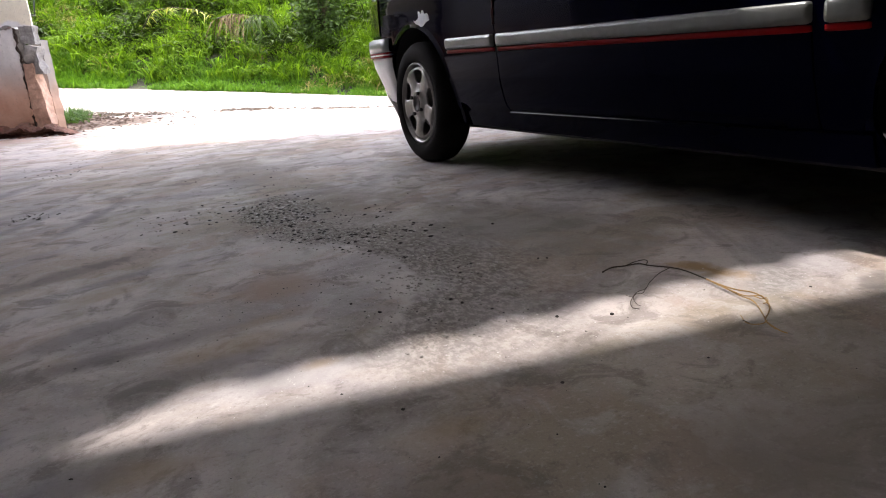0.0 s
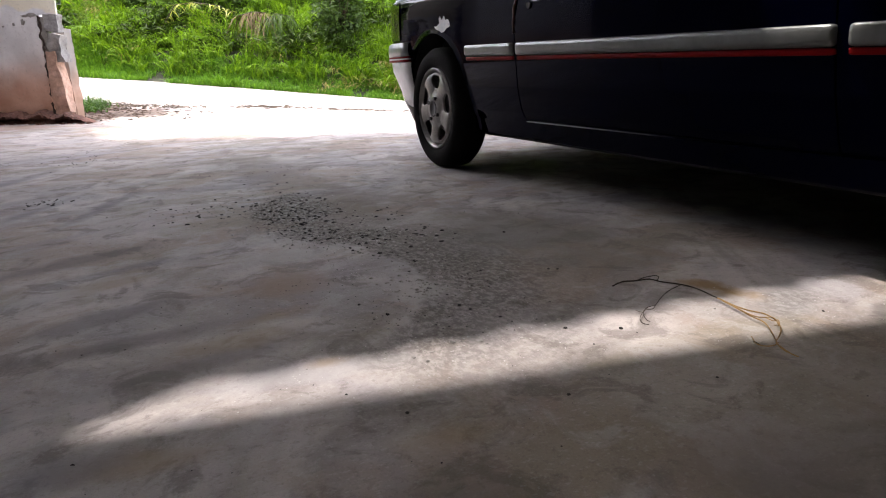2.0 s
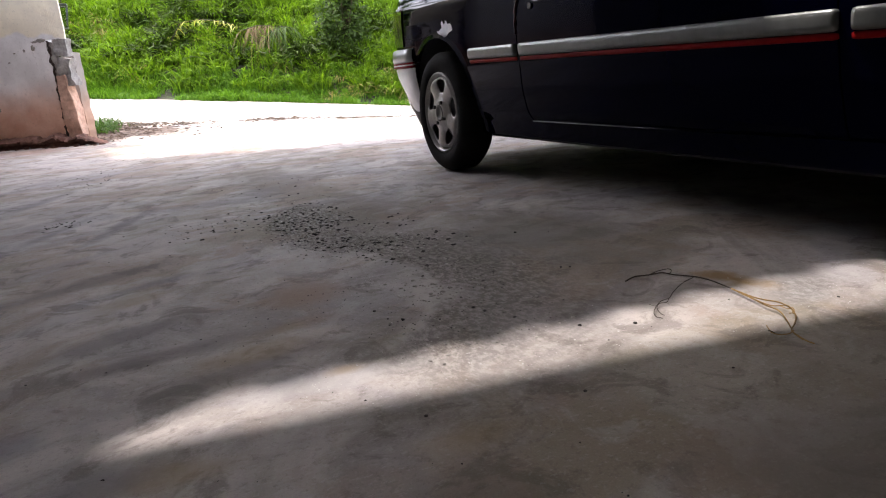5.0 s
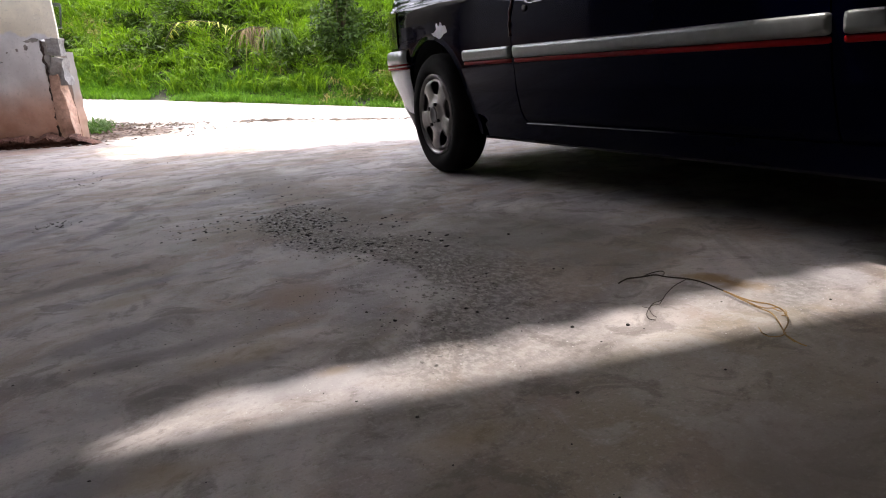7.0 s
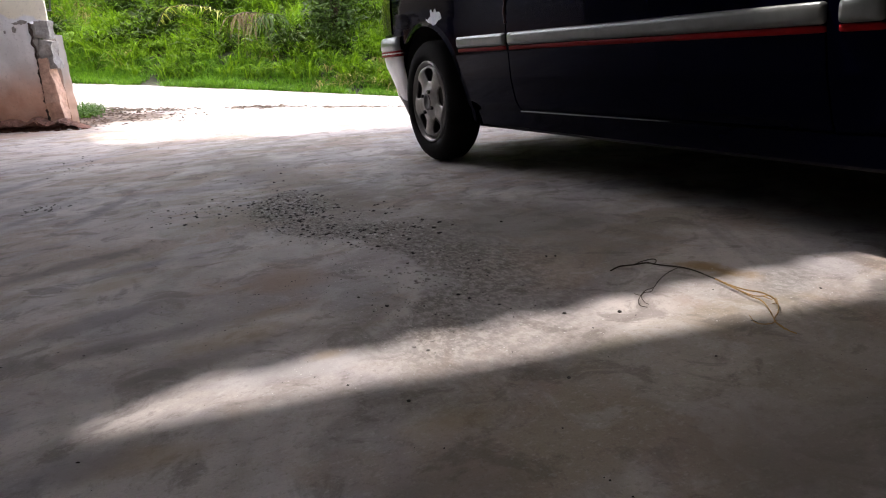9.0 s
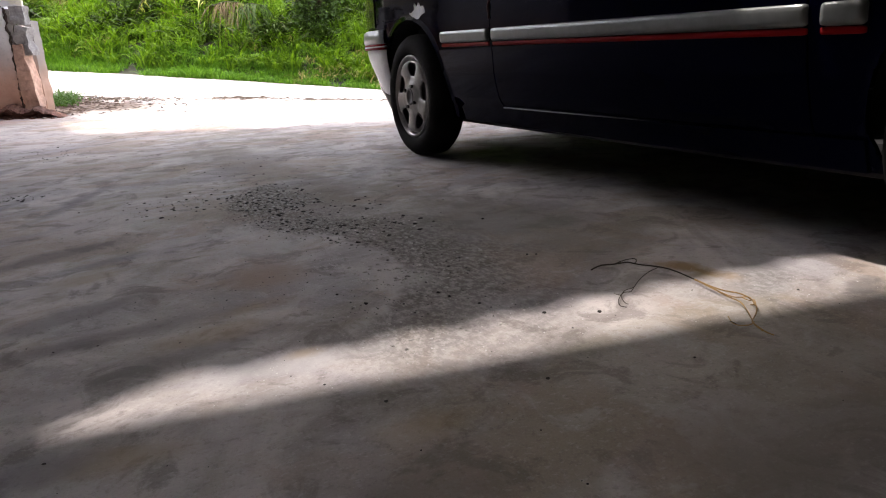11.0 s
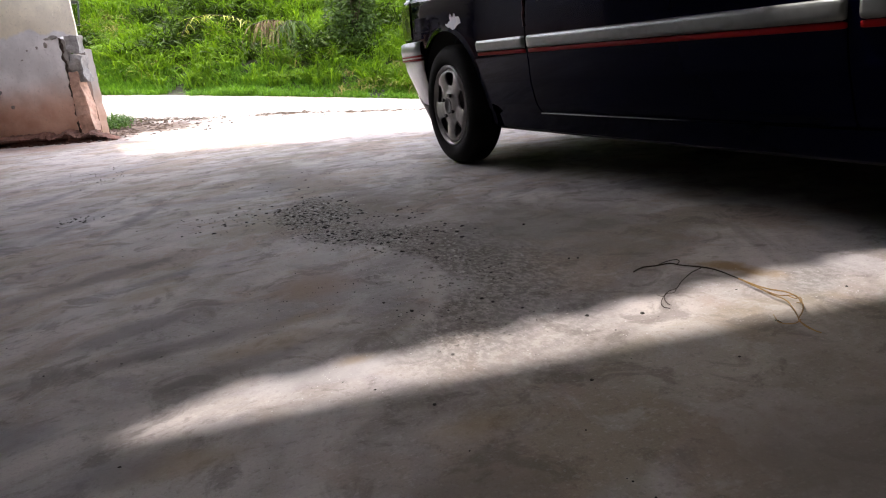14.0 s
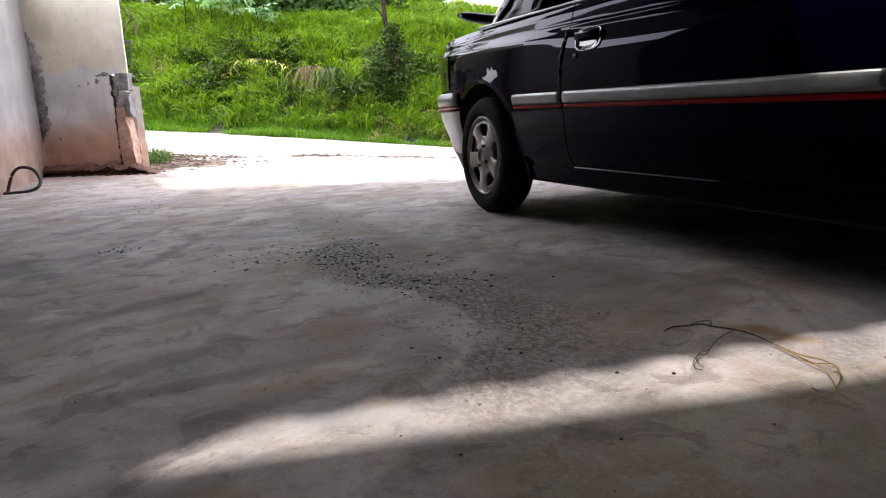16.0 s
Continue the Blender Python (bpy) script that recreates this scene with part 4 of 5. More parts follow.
def make_tree(name, x, y, height, spread, seed, label, leaves=2600, size=0.16, bare=0.35, radius=0.12, mat=None):
    rnd = random.Random(seed)
    root = tagged(new(name), label, "tree")
    root.location = place(x, y, -0.05)
    pts = [(rnd.gauss(0, 0.04) * i, rnd.gauss(0, 0.04) * i, height * i / 7) for i in range(8)]
    under(tube("trunk", pts, radius, BARK, 9, 0.3), root)
    blobs = []
    for k in range(11):
        f = rnd.uniform(bare, 1.0)
        a = rnd.uniform(0, math.tau)
        base = Vector(pts[int(f * 7)])
        tip = base + Vector((math.cos(a) * spread * rnd.uniform(0.4, 1.0), math.sin(a) * spread * rnd.uniform(0.4, 1.0), spread * rnd.uniform(-0.1, 0.6)))
        mid_ = (base + tip) / 2 + Vector((0, 0, 0.1 * spread))
        under(tube("limb", [base, mid_, tip], radius * 0.35, BARK, 6, 0.3), root)
        blobs.append((tip, (spread * rnd.uniform(0.3, 0.55), spread * rnd.uniform(0.3, 0.55), spread * rnd.uniform(0.22, 0.4))))
    leaf_cloud("crown", blobs, leaves, size, mat or FOLIAGE, seed + 50, root)
    return root


for k, (d, s_, h, sp) in enumerate([(19.5, -13, 5.5, 2.2), (20.0, -9.5, 6.0, 2.4), (19.2, -7.0, 5.0, 2.1), (20.5, -4.5, 6.5, 2.6), (19.4, -2.6, 5.0, 2.0), (23.0, 3.8, 5.5, 2.2), (24, 8.5, 6, 2.6)]):
    x, y = xy(d, s_)
    make_tree("broadleaf_tree", x, y, h, sp, 20 + k, "dark green leafy tree standing behind the bank", 3200, 0.22, 0.12, 0.16)

rnd = random.Random(90)
blobs = []
for _ in range(60):
    d, s_ = rnd.uniform(17.6, 20.5), rnd.uniform(-15, 5)
    x, y = xy(d, s_)
    if s_ > -2.4:
        continue
    blobs.append((place(x, y, 0.5), (rnd.uniform(0.5, 1.0), rnd.uniform(0.5, 1.0), rnd.uniform(0.5, 1.1))))
for _ in range(18):
    x, y = xy(rnd.uniform(25.0, 27.0), rnd.uniform(-5.5, -1.3))
    blobs.append((place(x, y, 0.7), (rnd.uniform(0.7, 1.1), rnd.uniform(0.7, 1.1), rnd.uniform(0.8, 1.3))))
tagged(leaf_cloud("undergrowth", blobs, 20000, 0.2, FOLIAGE, 91), "dark green undergrowth along the top of the bank", "undergrowth", kind="stuff")

# the slim young tree with a bush round its foot
make_tree("slim_tree", 3.98, 12.95, 5.2, 0.75, 61, "slim young tree with thin dark trunk on the bank", 1000, 0.09, 0.25, 0.06)
bush = tagged(new("bush"), "dark green bush round the slim tree", "bush")
bush.location = place(3.9, 12.85)
leaf_cloud("leaves", [((0, 0, 0.25), (0.55, 0.45, 0.4)), ((-0.25, 0, 0.6), (0.32, 0.3, 0.45)), ((0.25, 0.1, 0.65), (0.34, 0.3, 0.5)), ((0.1, 0, 1.1), (0.22, 0.22, 0.35))], 3400, 0.075, WEEDS, 62, bush)
for k in range(7):
    a = k * 0.9
    under(tube("twig", [(0, 0, 0), (0.12 * math.cos(a), 0.12 * math.sin(a), 0.5), (0.3 * math.cos(a), 0.3 * math.sin(a), 1.1)], 0.012, BARK, 5, 0.3), bush)


def strap(rnd, base, way, L, w, droop, segs=6):
    """One long folded leaf as vertices and faces."""
    verts, faces = [], []
    side = Vector((-way.y, way.x, 0)).normalized()
    for i in range(segs + 1):
        t = i / segs
        c = base + way * (L * t) + Vector((0, 0, -droop * L * t * t))
        q = w * (math.sin(math.pi * min(1.0, 0.15 + 0.85 * t)) * 0.9 + 0.08)
        verts += [c - side * q, c + Vector((0, 0, -0.25 * q)), c + side * q]
    for i in range(segs):
        b = 3 * i
        faces += [(b, b + 1, b + 4, b + 3), (b + 1, b + 2, b + 5, b + 4)]
    return verts, faces


def strap_plant(name, label, x, y, cane, mat, leaf_count, L, w, droop, seed, category="plant", up_bias=0.4):
    rnd = random.Random(seed)
    root = tagged(new(name), label, category)
    base = place(x, y)
    root.location = base
    pts = [Vector(p) for p in cane]
    under(tube("cane", pts, 0.010, STEM, 6, 0.5), root)
    for k in range(leaf_count):
        f = (k + 0.5) / leaf_count * (len(pts) - 1)
        i = min(int(f), len(pts) - 2)
        p = pts[i].lerp(pts[i + 1], f - i)
        a = rnd.uniform(0, math.tau)
        way = Vector((math.cos(a), math.sin(a), rnd.uniform(-0.2, up_bias))).normalized()
        v, fc = strap(rnd, p, way, L * rnd.uniform(0.6, 1.2), w, droop * rnd.uniform(0.6, 1.5))
        under(mesh_object("leaf", v, fc, mat, True), root)
    return root


x0, y0 = 1.12, 14.1
strap_plant("yellow_cane", "arching cane with yellow-green strap leaves on the bank", x0, y0, [(-0.35, 0.1, 0.25), (-0.1, 0, 0.62), (0.25, -0.15, 0.66), (0.65, -0.3, 0.60), (0.95, -0.42, 0.45)], YELLOW, 40, 0.22, 0.012, 0.6, 71)
strap_plant("withered_clump", "withered grey-brown clump of hanging strap leaves", 2.36, 13.45, [(-0.25, 0.05, 0.55), (0.0, 0, 0.62), (0.25, -0.1, 0.6)], DEADTAN, 90, 0.42, 0.007, 1.3, 72, up_bias=0.1)
strap_plant("strap_clump", "dark green clump of hanging strap leaves", 2.78, 13.3, [(-0.2, 0.05, 0.5), (0.0, 0, 0.6), (0.25, -0.1, 0.55)], WEEDS, 130, 0.5, 0.006, 1.3, 73, up_bias=0.2)


def palmate(name, x, y, height, count, seed, label):
    """A stem with large lobed leaves held out on stalks."""
    rnd = random.Random(seed)
    root = tagged(new(name), label, "plant")
    root.location = place(x, y)
    under(tube("stem", [(0, 0, 0), (0.04, 0.02, height * 0.5), (0.0, 0.0, height)], 0.02, BARK, 6, 0.6), root)
    for k in range(count):
        a, z = rnd.uniform(0, math.tau), height * rnd.uniform(0.55, 1.0)
        r = rnd.uniform(0.25, 0.6)
        tip = Vector((math.cos(a) * r, math.sin(a) * r, z + rnd.uniform(-0.05, 0.2)))
        lf = under(tube("stalk", [(0, 0, z), tip * 0.5 + Vector((0, 0, z * 0.5 + 0.05)), tip], 0.006, PALE, 5, 0.7), root)
        verts, faces = [tuple(tip)], []
        tilt = pose(0, 0, 0, rnd.uniform(-35, 35), rnd.uniform(-35, 35), math.degrees(a))
        lobes, R = 8, rnd.uniform(0.11, 0.19)
        ring = []
        for j in range(lobes * 4):
            t = -2.7 + 5.4 * j / (lobes * 4 - 1)
            q = R * (0.30 + 0.70 * abs(math.cos(t * lobes / 5.4 * math.pi / 1.0 / 1.0 * 0.5 + 0.0)) ** 1.5)
            ring.append(tip + (tilt @ Vector((math.cos(t) * q, math.sin(t) * q, -0.25 * q * q / R))))
        verts += [tuple(v) for v in ring]
        faces = [(0, j + 1, j + 2) for j in range(len(ring) - 1)]
        under(mesh_object("blade", verts, faces, PALE, True), lf)
    return root


for k, (x, y, h, c) in enumerate([(0.75, 16.6, 0.75, 16), (1.25, 16.5, 0.7, 18), (1.75, 16.2, 0.55, 14), (0.2, 17.0, 0.8, 12)]):
    palmate("castor_plant", x, y, h, c, 80 + k, "castor plant with large pale green lobed leaves")

# fallen fronds hanging at the crest
strap_plant("brown_frond", "dry brown fronds hanging over the bank", -1.05, 16.9, [(-0.3, 0, 0.9), (0, -0.1, 0.8), (0.25, -0.25, 0.45)], DEAD, 16, 0.6, 0.02, 0.8, 75)

# house beyond the bank
HOUSEWALL = plain("cream_house_wall", (0.62, 0.50, 0.30), 0.9, vary=0.08, scale=3)
WHITE = plain("white_trim", (0.78, 0.77, 0.75), 0.7, vary=0.05)
TILE = plain("clay_roof", (0.35, 0.16, 0.10), 0.9, vary=0.2)
house = tagged(new("house"), "cream house with white trim and clay roof behind the bank", "house")
hb = place(13.9, 22.1, -0.4)
house.location = hb
house.rotation_euler = (0, 0, radians(-24))
bm = bmesh.new()
box(bm, (-2.2, -2, 0), (4.5, 4, 3.4), 0.02)
part("body", bm, HOUSEWALL, house)
bm = bmesh.new()
box(bm, (-2.5, -2.4, 3.4), (4.8, 4.4, 3.55), 0.02)
for v in bm.verts:
    if v.co.z > 3.5:
        v.co.x *= 0.9
part("eaves", bm, WHITE, house)
bm = bmesh.new()
box(bm, (-2.5, -2.4, 3.55), (4.8, 4.4, 4.9))
for v in bm.verts:
    if v.co.z > 4:
        v.co.y = 1.0
part("roof", bm, TILE, house)
for wx in (-1.6, 0.9, 2.8):
    win = new("window")
    win.parent = house
    bm = bmesh.new()
    box(bm, (wx, -2.06, 1.1), (wx + 1.1, -1.98, 2.3), 0.01)
    part("frame", bm, WHITE, win)
    bm = bmesh.new()
    box(bm, (wx + 0.08, -2.085, 1.18), (wx + 1.02, -2.062, 2.22))
    part("pane", bm, GLASS, win)

# ---- the cracked end of the wall ----
def ragged(name, lo, hi, mat, label, seed, rough=0.02, cuts=10, turn=-24.0, at=(0, 0, 0)):
    """A broken lump of masonry: a subdivided block with uneven faces."""
    bm = bmesh.new()
    box(bm, lo, hi)
    bmesh.ops.subdivide_edges(bm, edges=bm.edges[:], cuts=cuts, use_grid_fill=True)
    off = Vector((seed * 3.1, seed * 1.7, 0))
    for v in bm.verts:
        q = v.co * 9 + off
        v.co += Vector((noise.noise(q), noise.noise(q + Vector((9, 0, 0))), noise.noise(q + Vector((0, 9, 0))))) * rough
    ob = part(name, bm, mat)
    ob.location, ob.rotation_euler = at, (0, 0, radians(turn))
    return tagged(ob, label, "masonry")


gz = ground_z(-0.6, 8.2)
ragged("corner_post", (-0.02, -0.004, 0.0), (0.20, 0.018, 1.47), WALL_A, "cream painted upper corner of the end wall", 1, 0.006, 12, at=(-0.71, 8.194, 1.13))
ragged("broken_cement", (0.035, -0.008, 0.0), (0.175, 0.10, 0.185), PALECEMENT, "broken grey cement lump in the cracked corner", 2, 0.030, 14, at=(-0.70, 8.189, 0.955))
ragged("broken_cement", (0.055, -0.012, 0.0), (0.190, 0.11, 0.285), PALECEMENT, "cracked grey cement chunk under the broken lump", 6, 0.034, 14, at=(-0.70, 8.189, 0.655))
ragged("broken_cement", (-0.005, -0.010, 0.0), (0.050, 0.05, 0.40), CEMENT, "loose dark cement sliver in the crack", 7, 0.030, 14, at=(-0.70, 8.186, 0.70))
slab_ = ragged("split_slab", (0.0, -0.015, 0.0), (0.10, 0.13, 0.76), STAINED, "split slab of red-stained plaster leaning on the corner", 3, 0.022, 14, at=(-0.69, 8.169, gz - 0.03))
for v in slab_.data.vertices:
    low = 1 - v.co.z / 0.76
    v.co.x += 0.055 * low * max(0.0, v.co.x / 0.1) - 0.05 * max(0.0, -low + 0.25) * v.co.x * 10
ragged("gate_post", (0.0, 0.0, 0.0), (0.13, 0.16, 0.98), POST, "short grey cement post behind the wall corner", 4, 0.016, 14, at=(-0.63, 8.43, ground_z(-0.6, 8.45) - 0.02))
# ragged dark split between the slab and the wall
rnd = random.Random(31)
CRACK = plain("dark_crack", (0.045, 0.028, 0.02), 0.95, vary=0.4, scale=30)
verts, faces = [], []
for i, z in enumerate(steps(gz + 0.03, 1.12, 44)):
    x = -0.703 + 0.018 * noise.noise(Vector((0, 3, z * 9))) + rnd.gauss(0, 0.004)
    w = max(0.003, 0.011 + 0.012 * noise.noise(Vector((5, 1, z * 14))) + rnd.gauss(0, 0.003))
    for dx, dy in ((-w, 0.0), (0, -0.006), (w, 0.0)):
        verts.append((x + dx, 8.167 - 0.40 * (x + dx + 0.703) + dy, z))
tagged(mesh_object("crack", verts, grid_faces(45, 3), CRACK), "dark ragged crack down the wall corner", "crack")
# patches where the plaster has come away
for k, (px, pz, pw, ph) in enumerate(((-0.77, 1.13, 0.045, 0.022), (-0.86, 1.06, 0.02, 0.03), (-0.83, 1.12, 0.035, 0.014), (-0.95, 1.04, 0.012, 0.016), (-1.12, 0.93, 0.012, 0.006), (-1.05, 1.02, 0.01, 0.008), (-1.33, 0.45, 0.02, 0.02))):
    ring, verts = 22, []
    for r in (1.0, 0.85, 0.0):
        for j in range(ring):
            a = j * math.tau / ring
            q = r * (1 + 0.55 * noise.noise(Vector((math.cos(a) * 2.2, math.sin(a) * 2.2, k * 3.0))))
            x, z = px + pw * q * math.cos(a), pz + ph * q * math.sin(a)
            verts.append((x, 8.116 - 0.445 * (x + 0.56) - (0.008 if r < 1 else -0.004), z))
    tagged(mesh_object("plaster_scar", verts, grid_faces(3, ring, True), CEMENT, True), "rough grey scar where plaster has fallen", "scar", group="scars on the end wall")

# dark rough render left along the inner corner
verts = []
for i, z in enumerate(steps(0.40, 1.62, 60)):
    reach = 0.05 + 0.07 * max(0.0, math.sin((z - 0.36) * 2.5)) + 0.06 * noise.noise(Vector((2, z * 4, 0))) + 0.07 * noise.noise(Vector((7, z * 22, 0)))
    reach *= min(1.0, (1.64 - z) / 0.12, (z - 0.38) / 0.15)
    for j in range(5):
        x = -1.535 + max(0.004, reach) * j / 4
        dep = 0.010 * (1 if 0 < j < 4 else -0.3) + (0.008 * noise.noise(Vector((x * 30, z * 30, 5))) if j < 4 else 0)
        verts.append((x, 8.116 - 0.445 * (x + 0.56) - dep, z))
tagged(mesh_object("rough_render", verts, grid_faces(61, 5), plain("dark_render", (0.32, 0.30, 0.285), 0.95, vary=0.45, scale=18, bump=0.7, dist=0.01), True), "dark rough strip of bare render in the wall corner", "render")

# broken foot of the wall
bm = bmesh.new()
nu, nv, ring = 90, 9, []
for i in range(nu + 1):
    u = i / nu
    for j in range(nv + 1):
        v = j / nv
        jag = noise.noise(Vector((u * 11, 2, 0))) * 0.5 + noise.noise(Vector((u * 40, 6, 0))) * 0.35
        reach = (0.20 + 0.10 * jag) * (1 - 0.3 * u)
        high = (0.105 + 0.045 * noise.noise(Vector((u * 9, 8, 1))) + 0.02 * noise.noise(Vector((u * 45, v * 5, 1)))) * (1 - max(0.0, u - 0.8) / 0.2)
        # the lip overhangs a hollow underside
        y, z = [(-0.02, 1.0), (0.35, 0.98), (0.75, 0.9), (1.0, 0.72), (0.96, 0.55), (0.62, 0.42), (0.5, 0.25), (0.66, 0.1), (0.8, 0.0), (0.85, -0.6)][j]
        x0, y0 = -1.56 + 1.26 * u * 0.914 / 0.914, 8.56 - 0.56 * u
        out = reach * y + 0.035 * noise.noise(Vector((u * 75, j * 1.7, 3)))
        x, y = x0 - 0.407 * out, y0 - 0.914 * out
        ring.append((x, y, ground_z(x, y) + high * z + 0.004))
tagged(mesh_object("broken_footing", ring, grid_faces(nu + 1, nv + 1), RUBBLE), "broken red-brown footing ledge along the wall foot", "masonry")
rnd = random.Random(33)
for k in range(46):
    f = rnd.random()
    x, y = -1.58 + 1.22 * f + rnd.gauss(0, 0.03), 8.42 - 0.53 * f + rnd.gauss(0, 0.05)
    r = rnd.uniform(0.010, 0.034)
    bm = bmesh.new()
    bmesh.ops.create_icosphere(bm, subdivisions=2, radius=r)
    for v in bm.verts:
        v.co += v.co.normalized() * noise.noise(v.co * 22 + Vector((k, 0, 0))) * r * 0.6
        v.co.z *= 0.55
    ob = part("rubble", bm, RUBBLE if k % 3 else CEMENT)
    ob.location = place(x, y, r * 0.2)
    ob.rotation_euler = (0, 0, rnd.uniform(0, 6))
    tagged(ob, "lump of red-brown rubble at the wall foot", "rubble", group="rubble at the wall foot")

# a grass tuft and clods beside the post
rnd = random.Random(35)
verts, faces = [], []
for _ in range(50):
    x, y = -0.40 + rnd.gauss(0, 0.10), 9.15 + rnd.gauss(0, 0.25)
    fountain(rnd, verts, faces, x, y, ground_z(x, y), 14, 0.13, 0.007, 0.9, 0.7)
tagged(mesh_object("grass_tuft", verts, faces, FOLIAGE, True), "small green grass tuft beside the post", "grass", kind="stuff")
rnd = random.Random(36)
verts, faces = [], []
for _ in range(420):
    x, y = -0.20 + rnd.gauss(0, 0.34), 8.75 + rnd.gauss(0, 0.32)
    if x > -0.1 and rnd.random() < 0.4:
        x += rnd.uniform(0, 0.7)
        y -= 0.445 * (x + 0.1)
    z, b = ground_z(x, y), len(verts)
    L, w, a = rnd.uniform(0.01, 0.05), rnd.uniform(0.006, 0.018), rnd.uniform(0, math.tau)
    dx, dy = math.cos(a), math.sin(a)
    h = w * rnd.uniform(0.5, 1.2)
    verts += [(x - dx * L, y - dy * L, z), (x - dy * w, y + dx * w, z), (x + dx * L, y + dy * L, z), (x + dy * w, y - dx * w, z), (x + dx * w * 0.3, y + dy * w * 0.3, z + h)]
    faces += [(b, b + 1, b + 4), (b + 1, b + 2, b + 4), (b + 2, b + 3, b + 4), (b + 3, b, b + 4)]
tagged(mesh_object("soil_clods", verts, faces, SOIL), "crumbs of brown soil and dry bits scattered on the drive", "soil", kind="stuff")

# wall lantern
CLEAR = Nodes("dusty_clear_glass").set(Base_Color=(0.75, 0.8, 0.75, 1), Roughness=0.15, Transmission_Weight=1.0, IOR=1.1).mat
LANTERN = plain("dark_green_metal", (0.03, 0.045, 0.035), 0.5, 0.3, vary=0.2)
lantern = tagged(new("wall_lantern"), "dark metal wall lantern with tapered glass sides", "lantern")
lantern.location = (-0.545, 8.47, 1.26)
lantern.scale = (0.8, 0.8, 0.85)
bm = bmesh.new()
r = box(bm, (-0.055, -0.055, 0.0), (0.055, 0.055, 0.02), 0.004)
part("base", bm, LANTERN, lantern)
bm = bmesh.new()
box(bm, (-0.095, -0.095, 0.27), (0.095, 0.095, 0.30), 0.006)
part("cap", bm, LANTERN, lantern)
for sx_ in (-1, 1):
    for sy_ in (-1, 1):
        under(tube("bar", [(sx_ * 0.045, sy_ * 0.045, 0.02), (sx_ * 0.085, sy_ * 0.085, 0.27)], 0.007, LANTERN, 5), lantern)
for k in range(4):
    c = pose(0, 0, 0, 0, 0, 90 * k)
    q = [c @ Vector(v) for v in ((-0.043, 0.043, 0.02), (0.043, 0.043, 0.02), (0.083, 0.083, 0.27), (-0.083, 0.083, 0.27))]
    q += [v + (c @ Vector((0, -0.003, 0))) for v in q]
    under(mesh_object("pane", q, [(0, 1, 2, 3), (7, 6, 5, 4), (0, 4, 5, 1), (1, 5, 6, 2), (2, 6, 7, 3), (3, 7, 4, 0)], CLEAR), lantern)
under(tube("bracket", [(-0.03, -0.04, 0.30), (-0.05, -0.06, 0.36), (-0.10, -0.09, 0.36), (-0.14, -0.10, 0.30)], 0.008, LANTERN, 6), lantern)

# black hose loop leaning on the side wall
hose = [(-1.50, 6.62, 0.012), (-1.47, 6.63, 0.10), (-1.42, 6.65, 0.20), (-1.34, 6.66, 0.245), (-1.22, 6.64, 0.22), (-1.15, 6.60, 0.12), (-1.17, 6.55, 0.05), (-1.27, 6.52, 0.018), (-1.40, 6.50, 0.014), (-1.50, 6.48, 0.014)]
hose = [(-1.50 + (x + 1.50) * 0.76, y, z * 0.9) for x, y, z in hose]


def smooth_path(pts, n=6):
    pts = [Vector(p) for p in pts]
    out = []
    for i in range(len(pts) - 1):
        a, b, c, d = pts[max(i - 1, 0)], pts[i], pts[i + 1], pts[min(i + 2, len(pts) - 1)]
        for k in range(n):
            t = k / n
            out.append(0.5 * ((2 * b) + (c - a) * t + (2 * a - 5 * b + 4 * c - d) * t * t + (3 * b - a - 3 * c + d) * t ** 3))
    return out + [pts[-1]]


tagged(tube("hose", smooth_path(hose), 0.014, BLACK, 8), "black rubber hose loop leaning beside the wall", "hose")

# ---- small things on the floor ----
def strand(name, pts, radius, mat, parent, taper=0.5):
    return under(tube(name, smooth_path(pts, 5), radius * 0.8, mat, 5, taper), parent)


straw = tagged(new("dry_root"), "dry straw-coloured root strand lying on the concrete", "root")
strand("dark_end", [(0.999, 1.040, 0.003), (1.029, 1.046, 0.006), (1.055, 1.033, 0.008), (1.086, 1.022, 0.010), (1.096, 0.997, 0.010), (1.122, 0.956, 0.010), (1.130, 0.924, 0.009), (1.127, 0.882, 0.008), (1.124, 0.853, 0.008)], 0.0022, STEM, straw, 0.9)
strand("strand", [(1.056, 1.032, 0.008), (1.087, 1.037, 0.010), (1.111, 1.031, 0.012), (1.113, 1.022, 0.010), (1.096, 1.009, 0.010)], 0.0014, STEM, straw, 0.9)
strand("strand", [(1.118, 0.962, 0.008), (1.076, 0.950, 0.007), (1.026, 0.923, 0.006), (0.993, 0.900, 0.006), (0.967, 0.895, 0.006), (0.941, 0.879, 0.006), (0.916, 0.858, 0.005), (0.906, 0.840, 0.004), (0.913, 0.830, 0.003)], 0.0012, STEM, straw, 0.8)
strand("strand", [(0.993, 0.900, 0.006), (0.971, 0.884, 0.006), (0.956, 0.887, 0.006), (0.937, 0.873, 0.005), (0.925, 0.851, 0.004), (0.925, 0.840, 0.003)], 0.001, STEM, straw, 0.8)
strand("strand", [(0.943, 0.880, 0.005), (0.941, 0.889, 0.004), (0.942, 0.900, 0.003)], 0.0008, STEM, straw, 0.8)
strand("strand", [(1.125, 0.866, 0.008), (1.115, 0.814, 0.010), (1.113, 0.780, 0.012), (1.119, 0.752, 0.014), (1.115, 0.728, 0.014), (1.108, 0.711, 0.012), (1.091, 0.691, 0.010), (1.069, 0.676, 0.008), (1.043, 0.662, 0.006), (1.034, 0.644, 0.005), (1.028, 0.622, 0.004), (1.030, 0.609, 0.003)], 0.002, STRAW, straw, 0.7)
